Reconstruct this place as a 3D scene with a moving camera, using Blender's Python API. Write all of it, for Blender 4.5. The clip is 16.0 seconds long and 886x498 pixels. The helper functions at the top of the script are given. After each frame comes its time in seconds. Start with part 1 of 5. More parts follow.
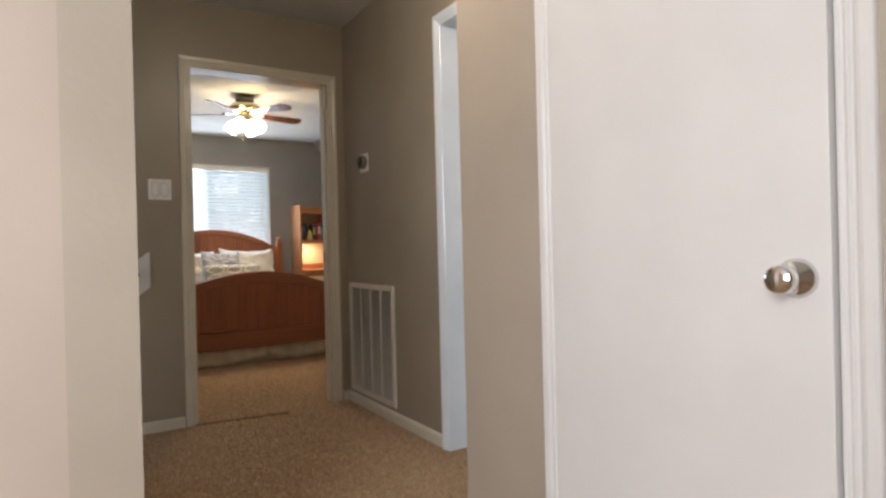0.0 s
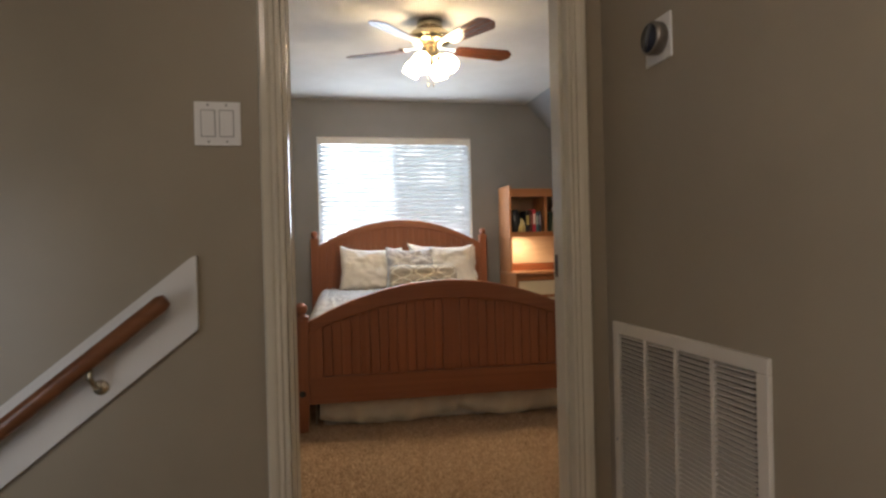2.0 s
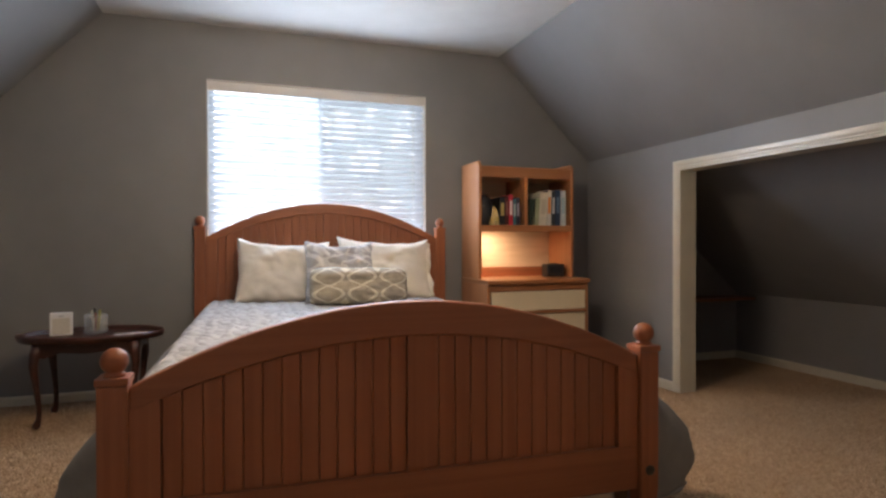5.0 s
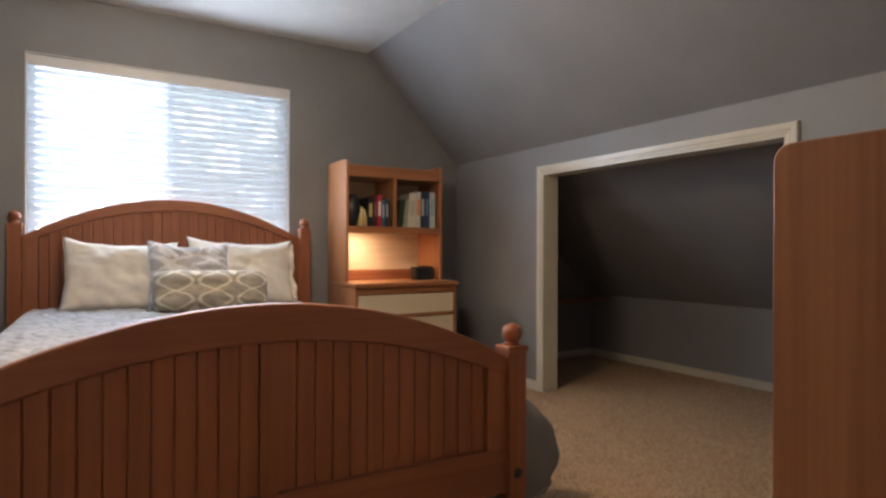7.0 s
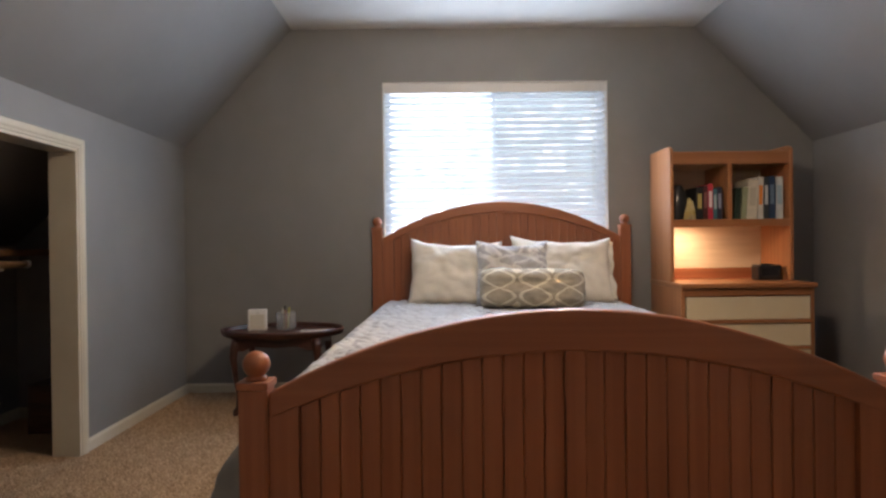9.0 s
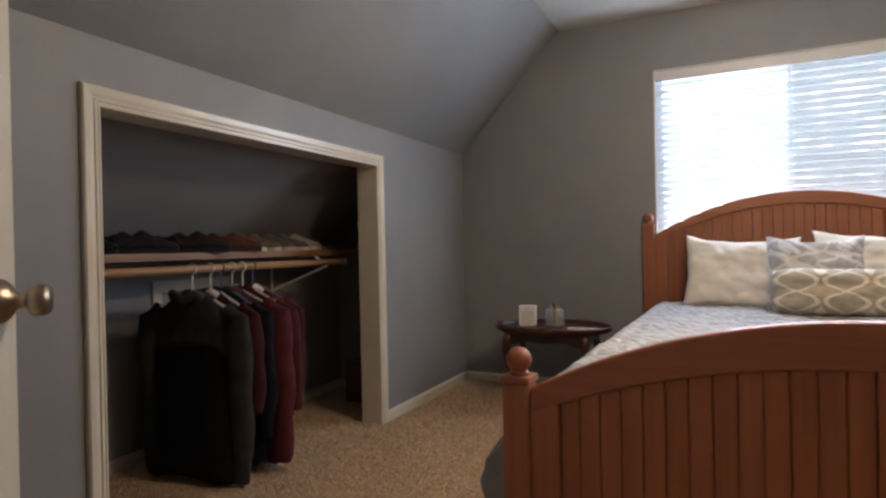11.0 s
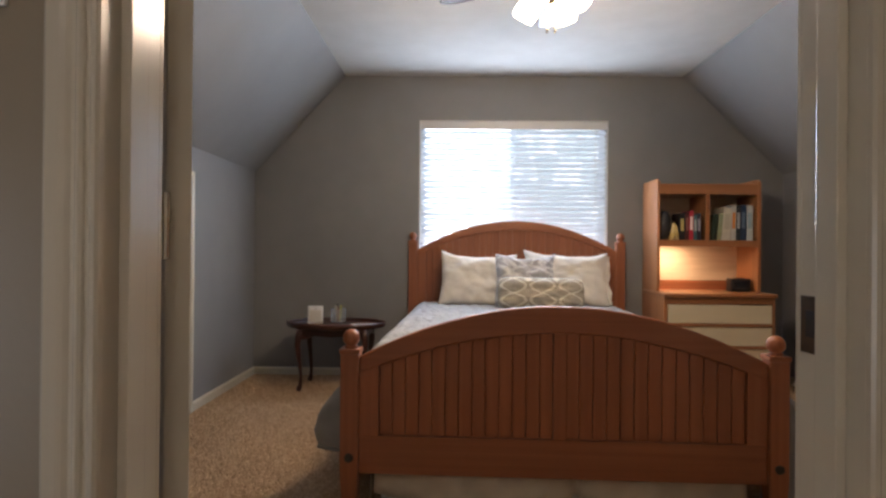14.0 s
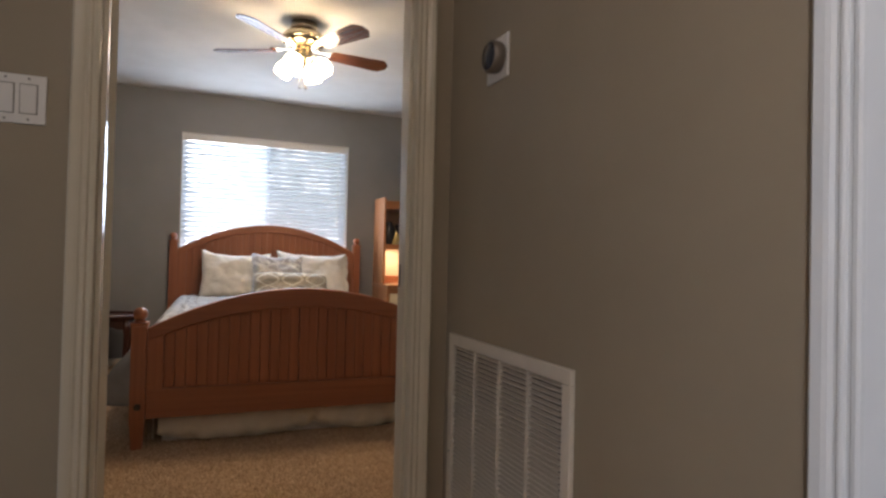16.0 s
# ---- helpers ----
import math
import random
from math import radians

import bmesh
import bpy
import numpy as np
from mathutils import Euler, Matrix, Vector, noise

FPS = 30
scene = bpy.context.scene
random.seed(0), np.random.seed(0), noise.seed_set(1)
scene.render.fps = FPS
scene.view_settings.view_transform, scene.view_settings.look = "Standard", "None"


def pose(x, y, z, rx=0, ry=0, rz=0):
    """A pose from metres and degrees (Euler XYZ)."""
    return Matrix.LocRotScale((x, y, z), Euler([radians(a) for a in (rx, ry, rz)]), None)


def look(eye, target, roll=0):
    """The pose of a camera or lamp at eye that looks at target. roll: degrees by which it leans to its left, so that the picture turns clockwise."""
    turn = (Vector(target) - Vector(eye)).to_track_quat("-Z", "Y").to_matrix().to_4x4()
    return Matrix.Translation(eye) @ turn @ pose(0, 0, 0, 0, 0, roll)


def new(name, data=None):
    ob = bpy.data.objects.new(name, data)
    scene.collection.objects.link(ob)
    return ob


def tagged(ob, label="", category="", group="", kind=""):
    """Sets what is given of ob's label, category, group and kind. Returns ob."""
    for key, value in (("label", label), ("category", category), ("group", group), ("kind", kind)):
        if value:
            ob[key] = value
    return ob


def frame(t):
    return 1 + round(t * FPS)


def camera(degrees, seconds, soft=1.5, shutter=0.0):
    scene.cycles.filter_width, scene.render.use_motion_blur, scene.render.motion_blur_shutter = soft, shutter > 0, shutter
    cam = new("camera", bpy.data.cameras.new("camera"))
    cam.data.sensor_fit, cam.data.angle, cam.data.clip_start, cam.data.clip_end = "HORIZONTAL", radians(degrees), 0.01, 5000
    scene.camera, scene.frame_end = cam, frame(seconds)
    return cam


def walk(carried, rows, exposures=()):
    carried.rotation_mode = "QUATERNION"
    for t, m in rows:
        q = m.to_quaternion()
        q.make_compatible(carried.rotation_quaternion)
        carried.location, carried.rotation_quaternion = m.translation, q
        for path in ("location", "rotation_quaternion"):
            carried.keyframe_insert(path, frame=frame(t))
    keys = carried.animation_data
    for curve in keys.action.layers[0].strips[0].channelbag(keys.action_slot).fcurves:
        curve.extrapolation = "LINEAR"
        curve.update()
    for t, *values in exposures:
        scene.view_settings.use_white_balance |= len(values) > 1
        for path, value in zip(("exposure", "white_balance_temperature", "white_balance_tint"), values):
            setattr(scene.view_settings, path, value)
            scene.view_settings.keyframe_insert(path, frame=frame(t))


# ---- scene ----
cam = camera(73.9, 16.0, 2.6)
PATH = [
    (0, (-1.51, -3.589, 0.978), (-0.448, -1.894, 0.971), -1.4),
    (0.5, (-1.345, -3.158, 0.973), (-0.524, -1.334, 0.966), -1.6),
    (1, (-1.17, -2.675, 0.986), (-0.496, -0.792, 0.978), -1.5),
    (1.5, (-0.987, -2.166, 0.989), (-0.425, -0.247, 0.977), -1.4),
    (2, (-0.848, -1.638, 1.0), (-0.436, 0.319, 0.988), -1.4),
    (2.5, (-0.75, -1.178, 1.003), (-0.405, 0.792, 0.989), -1.5),
    (3, (-0.662, -0.796, 1.013), (-0.372, 1.183, 0.995), -1.1),
    (3.5, (-0.622, -0.522, 0.998), (-0.363, 1.461, 0.982), -1.2),
    (4, (-0.608, -0.292, 0.983), (-0.346, 1.69, 0.97), -1.0),
    (4.5, (-0.609, -0.135, 0.976), (-0.26, 1.834, 0.963), -0.6),
    (5, (-0.644, -0.066, 0.975), (0.01, 1.824, 0.959), -0.1),
    (5.2, (-0.654, -0.039, 0.956), (0.104, 1.812, 0.949), -0.1),
    (7.3, (-0.566, 0.049, 0.956), (0.387, 1.807, 0.955), 0.2),
    (7.5, (-0.562, 0.039, 0.963), (0.326, 1.831, 0.957), 0.0),
    (8, (-0.557, 0.055, 0.946), (0.11, 1.941, 0.944), -0.1),
    (8.5, (-0.553, 0.117, 0.961), (-0.185, 2.083, 0.954), -0.2),
    (9, (-0.488, 0.157, 0.969), (-0.468, 2.157, 0.958), -0.7),
    (9.5, (-0.459, 0.183, 0.976), (-0.697, 2.169, 0.966), -0.9),
    (10, (-0.437, 0.177, 0.982), (-0.911, 2.12, 0.972), -1.1),
    (10.2, (-0.437, 0.177, 0.981), (-0.99, 2.099, 0.972), -1.2),
    (12.3, (-0.492, 0.062, 0.978), (-1.328, 1.879, 0.975), -0.9),
    (12.5, (-0.505, 0.013, 0.984), (-1.227, 1.879, 0.979), -0.4),
    (13, (-0.529, -0.137, 0.98), (-0.911, 1.826, 0.979), 0.1),
    (13.5, (-0.523, -0.352, 0.989), (-0.683, 1.642, 0.994), 0.3),
    (14, (-0.552, -0.634, 1.014), (-0.592, 1.366, 1.021), 0.5),
    (14.5, (-0.592, -0.936, 1.008), (-0.438, 1.058, 1.022), 0.4),
    (15, (-0.648, -1.23, 1.006), (-0.309, 0.741, 1.023), 0.6),
    (15.5, (-0.682, -1.489, 0.998), (-0.163, 0.443, 1.018), 0.8),
    (16, (-0.709, -1.646, 0.984), (0.066, 0.197, 1.017), 1.3),
]

# the view swings on to the right, and later to the left, and comes back
SWING = [
    (5.7, (-0.645, -0.01, 0.952), (0.300, 1.753, 0.949), 0.0),
    (6.25, (-0.622, 0.02, 0.95), (0.482, 1.688, 0.95), 0.05),
    (6.8, (-0.592, 0.04, 0.952), (0.497, 1.718, 0.953), 0.1),
    (10.7, (-0.443, 0.165, 0.98), (-1.195, 2.018, 0.972), -1.2),
    (11.25, (-0.455, 0.14, 0.979), (-1.388, 1.909, 0.972), -1.15),
    (11.8, (-0.472, 0.105, 0.978), (-1.437, 1.857, 0.974), -1.05),
]
EXPOSURES = [(0.0, 0.08, 6450, 12.0), (1.0, 0.04, 6250, 11.5), (1.5, -0.02, 6450, 13.5), (2.0, -0.05, 6650, 14.0), (3.0, 0.0, 6300, 17.0), (14.0, 0.0, 6250, 17.0), (15.5, -0.13, 6350, 17.0), (16.0, -0.15, 6350, 17.5)]
walk(cam, [(t, look(eye, target, roll)) for t, eye, target, roll in sorted(PATH + SWING)], EXPOSURES)

# ---- world and light ----
world = bpy.data.worlds.new("sky")
scene.world = world
world.use_nodes = True
wn = world.node_tree
sky = wn.nodes.new("ShaderNodeTexSky")
sky.sky_type, sky.sun_disc = "NISHITA", False
sky.sun_elevation, sky.sun_rotation = radians(48), radians(200)
wn.links.new(sky.outputs[0], wn.nodes["Background"].inputs[0])
wn.nodes["Background"].inputs[1].default_value = 0.12


def lamp(name, kind, energy, colour, m, size=0.1, size_y=None):
    d = bpy.data.lights.new(name, kind)
    d.energy, d.color = energy, colour
    if kind == "AREA":
        d.shape, d.size, d.size_y = "RECTANGLE", size, size_y or size
    elif kind == "SUN":
        d.angle = size
    else:
        d.shadow_soft_size = size
    ob = new(name, d)
    ob.matrix_world = m
    return ob


lamp("sun", "SUN", 2.5, (1, 0.95, 0.88), look((0, -8, 9), (0, 0, 0)), radians(0.5))
# daylight of the bedroom window, of an unseen window behind the start, and an added stairwell fill
lamp("window_daylight", "AREA", 44, (0.70, 0.85, 1.0), look((-0.085, 4.13, 1.5), (-0.085, 2.0, 1.35)), 1.45, 1.1)
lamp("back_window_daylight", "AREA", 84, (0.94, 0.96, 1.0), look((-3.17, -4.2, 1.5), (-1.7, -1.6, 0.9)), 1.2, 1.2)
# unseen stair lamp, added to brighten the wall by the handrail
lamp("stair_fill_daylight", "AREA", 4.4, (0.86, 0.93, 1.0), look((-2.3, -1.05, 0.75), (-2.2, 0.0, 0.7)), 0.7, 0.9)
FAN = (-0.118, 2.08)
FAN_POWER, DESK_POWER, HALL_FILL_POWER = 14.5, 3.3, 16.0


# ---- materials ----
def mat(name, c1, c2=None, rough=0.6, metal=0.0, scale=(1, 1, 1), size=8.0, detail=4.0, bump=0.0, bsize=None, spec=None, space="Object", ramp=(0.35, 0.65)):
    """A surface of two near colours mixed by noise, with fine relief from a second noise."""
    m = bpy.data.materials.new(name)
    m.use_nodes = True
    nt = m.node_tree
    n, l = nt.nodes, nt.links
    b = n["Principled BSDF"]
    b.inputs["Roughness"].default_value, b.inputs["Metallic"].default_value = rough, metal
    if spec is not None:
        b.inputs["Specular IOR Level"].default_value = spec
    c2 = c2 or tuple(0.9 * c for c in c1)
    tc = n.new("ShaderNodeTexCoord")
    mp = n.new("ShaderNodeMapping")
    mp.inputs["Scale"].default_value = scale
    l.new(tc.outputs[space], mp.inputs["Vector"])
    no = n.new("ShaderNodeTexNoise")
    no.inputs["Scale"].default_value, no.inputs["Detail"].default_value = size, detail
    l.new(mp.outputs[0], no.inputs["Vector"])
    cr = n.new("ShaderNodeValToRGB")
    cr.color_ramp.elements[0].position, cr.color_ramp.elements[1].position = ramp
    cr.color_ramp.elements[0].color, cr.color_ramp.elements[1].color = (*c1, 1), (*c2, 1)
    l.new(no.outputs["Fac"], cr.inputs["Fac"])
    l.new(cr.outputs[0], b.inputs["Base Color"])
    if bump:
        nb = n.new("ShaderNodeTexNoise")
        nb.inputs["Scale"].default_value, nb.inputs["Detail"].default_value = bsize or size * 4, 3
        l.new(mp.outputs[0], nb.inputs["Vector"])
        bp = n.new("ShaderNodeBump")
        bp.inputs["Strength"].default_value, bp.inputs["Distance"].default_value = bump, 0.004
        l.new(nb.outputs["Fac"], bp.inputs["Height"])
        l.new(bp.outputs[0], b.inputs["Normal"])
    return m


def glow(name, colour, strength):
    m = bpy.data.materials.new(name)
    m.use_nodes = True
    b = m.node_tree.nodes["Principled BSDF"]
    b.inputs["Base Color"].default_value = (*colour, 1)
    b.inputs["Emission Color"].default_value, b.inputs["Emission Strength"].default_value = (*colour, 1), strength
    return m


def wood(name, c1, c2, axis, rough=0.35, size=5.0):
    """Oak: long streaks along one axis, pores, and a change of tone from piece to piece."""
    s = [9.0, 9.0, 9.0]
    s["xyz".index(axis)] = 0.16
    m = mat(name, c1, c2, rough, scale=tuple(s), size=size, detail=7, bump=0.12, bsize=14, ramp=(0.3, 0.72))
    n, l = m.node_tree.nodes, m.node_tree.links
    b = n["Principled BSDF"]
    info = n.new("ShaderNodeObjectInfo")
    hsv = n.new("ShaderNodeHueSaturation")
    mr = n.new("ShaderNodeMapRange")
    mr.inputs["To Min"].default_value, mr.inputs["To Max"].default_value = 0.92, 1.07
    l.new(info.outputs["Random"], mr.inputs["Value"])
    l.new(mr.outputs[0], hsv.inputs["Value"])
    l.new(b.inputs["Base Color"].links[0].from_socket, hsv.inputs["Color"])
    l.new(hsv.outputs[0], b.inputs["Base Color"])
    return m


def carpet_mat():
    m = mat("carpet", (0.238, 0.144, 0.077), (0.522, 0.364, 0.226), 0.95, size=75, detail=4, bump=1.0, bsize=120, spec=0.05, ramp=(0.32, 0.66))
    n, l = m.node_tree.nodes, m.node_tree.links
    b = n["Principled BSDF"]
    big = n.new("ShaderNodeTexNoise")
    big.inputs["Scale"].default_value, big.inputs["Detail"].default_value = 3.5, 5
    tc = n.new("ShaderNodeTexCoord")
    l.new(tc.outputs["Object"], big.inputs["Vector"])
    mx = n.new("ShaderNodeMix")
    mx.data_type, mx.blend_type = "RGBA", "MULTIPLY"
    mx.inputs["Factor"].default_value = 0.55
    ramp = n.new("ShaderNodeValToRGB")
    ramp.color_ramp.elements[0].position, ramp.color_ramp.elements[1].position = 0.35, 0.65
    ramp.color_ramp.elements[0].color, ramp.color_ramp.elements[1].color = (0.68, 0.66, 0.64, 1), (1, 1, 1, 1)
    l.new(big.outputs["Fac"], ramp.inputs["Fac"])
    l.new(b.inputs["Base Color"].links[0].from_socket, mx.inputs["A"])
    l.new(ramp.outputs[0], mx.inputs["B"])
    l.new(mx.outputs["Result"], b.inputs["Base Color"])
    bp = b.inputs["Normal"].links[0].from_node
    bp.inputs["Distance"].default_value = 0.02
    b.inputs["Sheen Weight"].default_value, b.inputs["Sheen Roughness"].default_value = 0.5, 0.45
    b.inputs["Sheen Tint"].default_value = (1.0, 0.78, 0.55, 1)
    return m


def cloth_pattern(name, ground, figure, k, bend, width, warp=0.0):
    """Woven cloth with an interlaced ogee figure; k repeats a metre in the cloth's own plane."""
    m = mat(name, ground, tuple(0.85 * c for c in ground), 0.9, size=30, bump=0.3, bsize=260, spec=0.2)
    n, l = m.node_tree.nodes, m.node_tree.links
    b = n["Principled BSDF"]

    def calc(op, a, c=None):
        q = n.new("ShaderNodeMath")
        q.operation = op
        for i, v in enumerate((a, c)):
            if v is None:
                continue
            if isinstance(v, (int, float)):
                q.inputs[i].default_value = v
            else:
                l.new(v, q.inputs[i])
        return q.outputs[0]

    tc = n.new("ShaderNodeTexCoord")
    sp = n.new("ShaderNodeSeparateXYZ")
    l.new(tc.outputs["Object"], sp.inputs[0])
    wn_ = n.new("ShaderNodeTexNoise")
    wn_.inputs["Scale"].default_value, wn_.inputs["Detail"].default_value = 7.0, 2.0
    l.new(tc.outputs["Object"], wn_.inputs["Vector"])
    sway = calc("MULTIPLY", calc("SUBTRACT", wn_.outputs["Fac"], 0.5), warp)
    u, v = calc("ADD", calc("MULTIPLY", sp.outputs["X"], k), sway), calc("SUBTRACT", calc("MULTIPLY", sp.outputs["Z"], k), sway)
    w = calc("MULTIPLY", calc("SINE", v), bend)
    one = calc("ABSOLUTE", calc("SINE", calc("ADD", calc("MULTIPLY", u, 0.5), w)))
    two = calc("ABSOLUTE", calc("SINE", calc("SUBTRACT", calc("MULTIPLY", u, 0.5), w)))
    near = calc("MINIMUM", one, two)
    diamond = calc("LESS_THAN", calc("ADD", calc("ABSOLUTE", calc("COSINE", calc("MULTIPLY", u, 0.5))), calc("ABSOLUTE", calc("COSINE", calc("MULTIPLY", v, 0.5)))), 0.42)
    mask = calc("MAXIMUM", calc("LESS_THAN", near, width), diamond)
    mx = n.new("ShaderNodeMix")
    mx.data_type = "RGBA"
    l.new(mask, mx.inputs["Factor"])
    l.new(b.inputs["Base Color"].links[0].from_socket, mx.inputs["A"])
    mx.inputs["B"].default_value = (*figure, 1)
    l.new(mx.outputs["Result"], b.inputs["Base Color"])
    return m


M_GREY = mat("grey_wall_paint", (0.235, 0.232, 0.232), (0.215, 0.212, 0.212), 0.55, size=3, bump=0.10, bsize=160)
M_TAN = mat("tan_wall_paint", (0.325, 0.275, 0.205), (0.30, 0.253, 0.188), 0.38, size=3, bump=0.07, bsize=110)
# pale tone carries the start walls' daylight; beige lies between it and tan
M_PALE_DAYLIT = mat("daylit_pale_paint", (0.475, 0.395, 0.325), (0.445, 0.366, 0.30), 0.55, size=3, bump=0.06, bsize=110)
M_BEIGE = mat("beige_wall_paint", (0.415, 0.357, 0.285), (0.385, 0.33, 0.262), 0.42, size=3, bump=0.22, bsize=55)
M_CEIL = mat("ceiling_paint", (0.58, 0.565, 0.53), (0.545, 0.53, 0.495), 0.85, size=6, bump=0.25, bsize=180)
M_TRIM = mat("cream_trim_paint", (0.64, 0.592, 0.483), (0.60, 0.553, 0.447), 0.22, size=6, bump=0.04, bsize=60)
M_WHITE = mat("white_paint", (0.70, 0.685, 0.66), (0.66, 0.645, 0.62), 0.35, size=4, bump=0.03, bsize=50)
M_PLASTIC = mat("white_plastic", (0.82, 0.81, 0.79), (0.79, 0.78, 0.76), 0.3, size=8)
M_SLAT = mat("blind_slat", (0.82, 0.83, 0.84), (0.78, 0.79, 0.80), 0.4, size=8)
st = M_SLAT.node_tree
tr, ms = st.nodes.new("ShaderNodeBsdfTranslucent"), st.nodes.new("ShaderNodeMixShader")
tr.inputs["Color"].default_value, ms.inputs[0].default_value = (0.90, 0.95, 1.0, 1), 0.68
st.links.new(st.nodes["Principled BSDF"].outputs[0], ms.inputs[1])
st.links.new(tr.outputs[0], ms.inputs[2])
st.links.new(ms.outputs[0], st.nodes["Material Output"].inputs["Surface"])
M_CARPET = carpet_mat()
OAK1, OAK2 = (0.245, 0.077, 0.031), (0.320, 0.110, 0.046)
M_OAKZ = wood("oak_upright", OAK1, OAK2, "z", 0.45)
M_OAKX = wood("oak_lengthwise", OAK1, OAK2, "x", 0.45)
LOAK1, LOAK2 = (0.305, 0.12, 0.046), (0.43, 0.19, 0.079)
M_LOAKZ = wood("light_oak_upright", LOAK1, LOAK2, "z", 0.4)
M_LOAKX = wood("light_oak_lengthwise", LOAK1, LOAK2, "x", 0.3)
# redder oak, darkened because the chest's side lies in shadow
M_CHESTZ = wood("red_oak_shaded", (0.24, 0.085, 0.032), (0.36, 0.15, 0.06), "z", 0.4)
M_RAIL = wood("rail_wood", (0.15, 0.055, 0.022), (0.23, 0.092, 0.038), "x", 0.3)
M_CREAM = mat("cream_laminate", (0.72, 0.62, 0.44), (0.68, 0.58, 0.41), 0.4, size=5)
M_MAHOG = mat("mahogany", (0.035, 0.011, 0.007), (0.07, 0.021, 0.012), 0.32, scale=(1, 9, 9), size=6, bump=0.05)
M_BRASS = mat("antique_brass", (0.60, 0.53, 0.41), (0.50, 0.43, 0.31), 0.26, 1.0, size=12)
M_NICKEL = mat("worn_brass", (0.38, 0.32, 0.25), (0.29, 0.24, 0.18), 0.36, 1.0, size=14)
M_CHROME = mat("chrome", (0.75, 0.74, 0.72), (0.7, 0.69, 0.67), 0.12, 1.0, size=10)
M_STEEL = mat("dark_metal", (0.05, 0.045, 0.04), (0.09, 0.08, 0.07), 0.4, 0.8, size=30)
M_BLACK = mat("black_plastic", (0.012, 0.012, 0.013), (0.02, 0.02, 0.02), 0.35, size=10)
M_LINEN = mat("cream_linen", (0.76, 0.71, 0.63), (0.69, 0.64, 0.55), 0.95, size=9, bump=0.3, bsize=220, spec=0.1)
M_SKIRT = mat("bed_skirt_cotton", (0.68, 0.60, 0.47), (0.60, 0.52, 0.40), 0.95, size=8, bump=0.3, bsize=160, spec=0.1)
M_BLADE = wood("fan_blade_wood", (0.055, 0.018, 0.010), (0.10, 0.034, 0.017), "x", 0.2)
M_SHADE = glow("lit_frosted_glass", (1.0, 0.80, 0.50), 48.0)
# bath walls coloured dark, so the room behind the slit looks unlit
M_DARKROOM = mat("unlit_bath_paint", (0.20, 0.22, 0.26), (0.17, 0.19, 0.23), 0.6, size=4)
M_LOGO = mat("grey_print", (0.35, 0.34, 0.33), (0.3, 0.3, 0.29), 0.6)
M_PAPER = mat("book_paper", (0.75, 0.70, 0.60), (0.68, 0.62, 0.52), 0.9, size=60)
M_DAMASK = cloth_pattern("damask_cloth", (0.43, 0.41, 0.40), (0.60, 0.575, 0.55), 24.0, 1.45, 0.34, 5.0)
M_OGEE = cloth_pattern("ogee_cloth", (0.40, 0.355, 0.28), (0.66, 0.61, 0.49), 31.0, 1.3, 0.17, 0.9)


def quilt_mat():
    m = mat("quilted_cotton", (0.43, 0.43, 0.432), (0.355, 0.357, 0.362), 0.85, size=6, bump=0.0, spec=0.25)
    n, l = m.node_tree.nodes, m.node_tree.links
    b = n["Principled BSDF"]
    vo = n.new("ShaderNodeTexVoronoi")
    vo.inputs["Scale"].default_value = 22
    tc = n.new("ShaderNodeTexCoord")
    l.new(tc.outputs["Object"], vo.inputs["Vector"])
    bp = n.new("ShaderNodeBump")
    bp.invert = True
    bp.inputs["Strength"].default_value, bp.inputs["Distance"].default_value = 0.85, 0.025
    l.new(vo.outputs["Distance"], bp.inputs["Height"])
    l.new(bp.outputs[0], b.inputs["Normal"])
    return m


M_QUILT = quilt_mat()
# bedspread sides darkened in colour, for the shade beside the bed
M_DROP_SHADED = mat("shaded_grey_cotton", (0.27, 0.262, 0.255), (0.23, 0.224, 0.218), 0.9, size=7, bump=0.35, bsize=40, spec=0.15)


def glass_mat():
    m = bpy.data.materials.new("window_glass")
    m.use_nodes = True
    b = m.node_tree.nodes["Principled BSDF"]
    b.inputs["Transmission Weight"].default_value, b.inputs["Roughness"].default_value, b.inputs["IOR"].default_value = 1.0, 0.02, 1.2
    return m


M_GLASS = glass_mat()
M_JAR = glass_mat()
M_JAR.name = "jar_glass"
jar_b = M_JAR.node_tree.nodes["Principled BSDF"]
jar_b.inputs["Transmission Weight"].default_value, jar_b.inputs["IOR"].default_value = 0.0, 1.45
jar_b.inputs["Base Color"].default_value, jar_b.inputs["Alpha"].default_value = (0.62, 0.64, 0.63, 1), 0.3


def screen_mat():
    """Insect screen: fine grey mesh, seen as a veil."""
    m = bpy.data.materials.new("insect_screen")
    m.use_nodes = True
    n, l = m.node_tree.nodes, m.node_tree.links
    b = n["Principled BSDF"]
    b.inputs["Base Color"].default_value, b.inputs["Alpha"].default_value = (0.05, 0.055, 0.06, 1), 0.31
    return m


M_SCREEN = screen_mat()


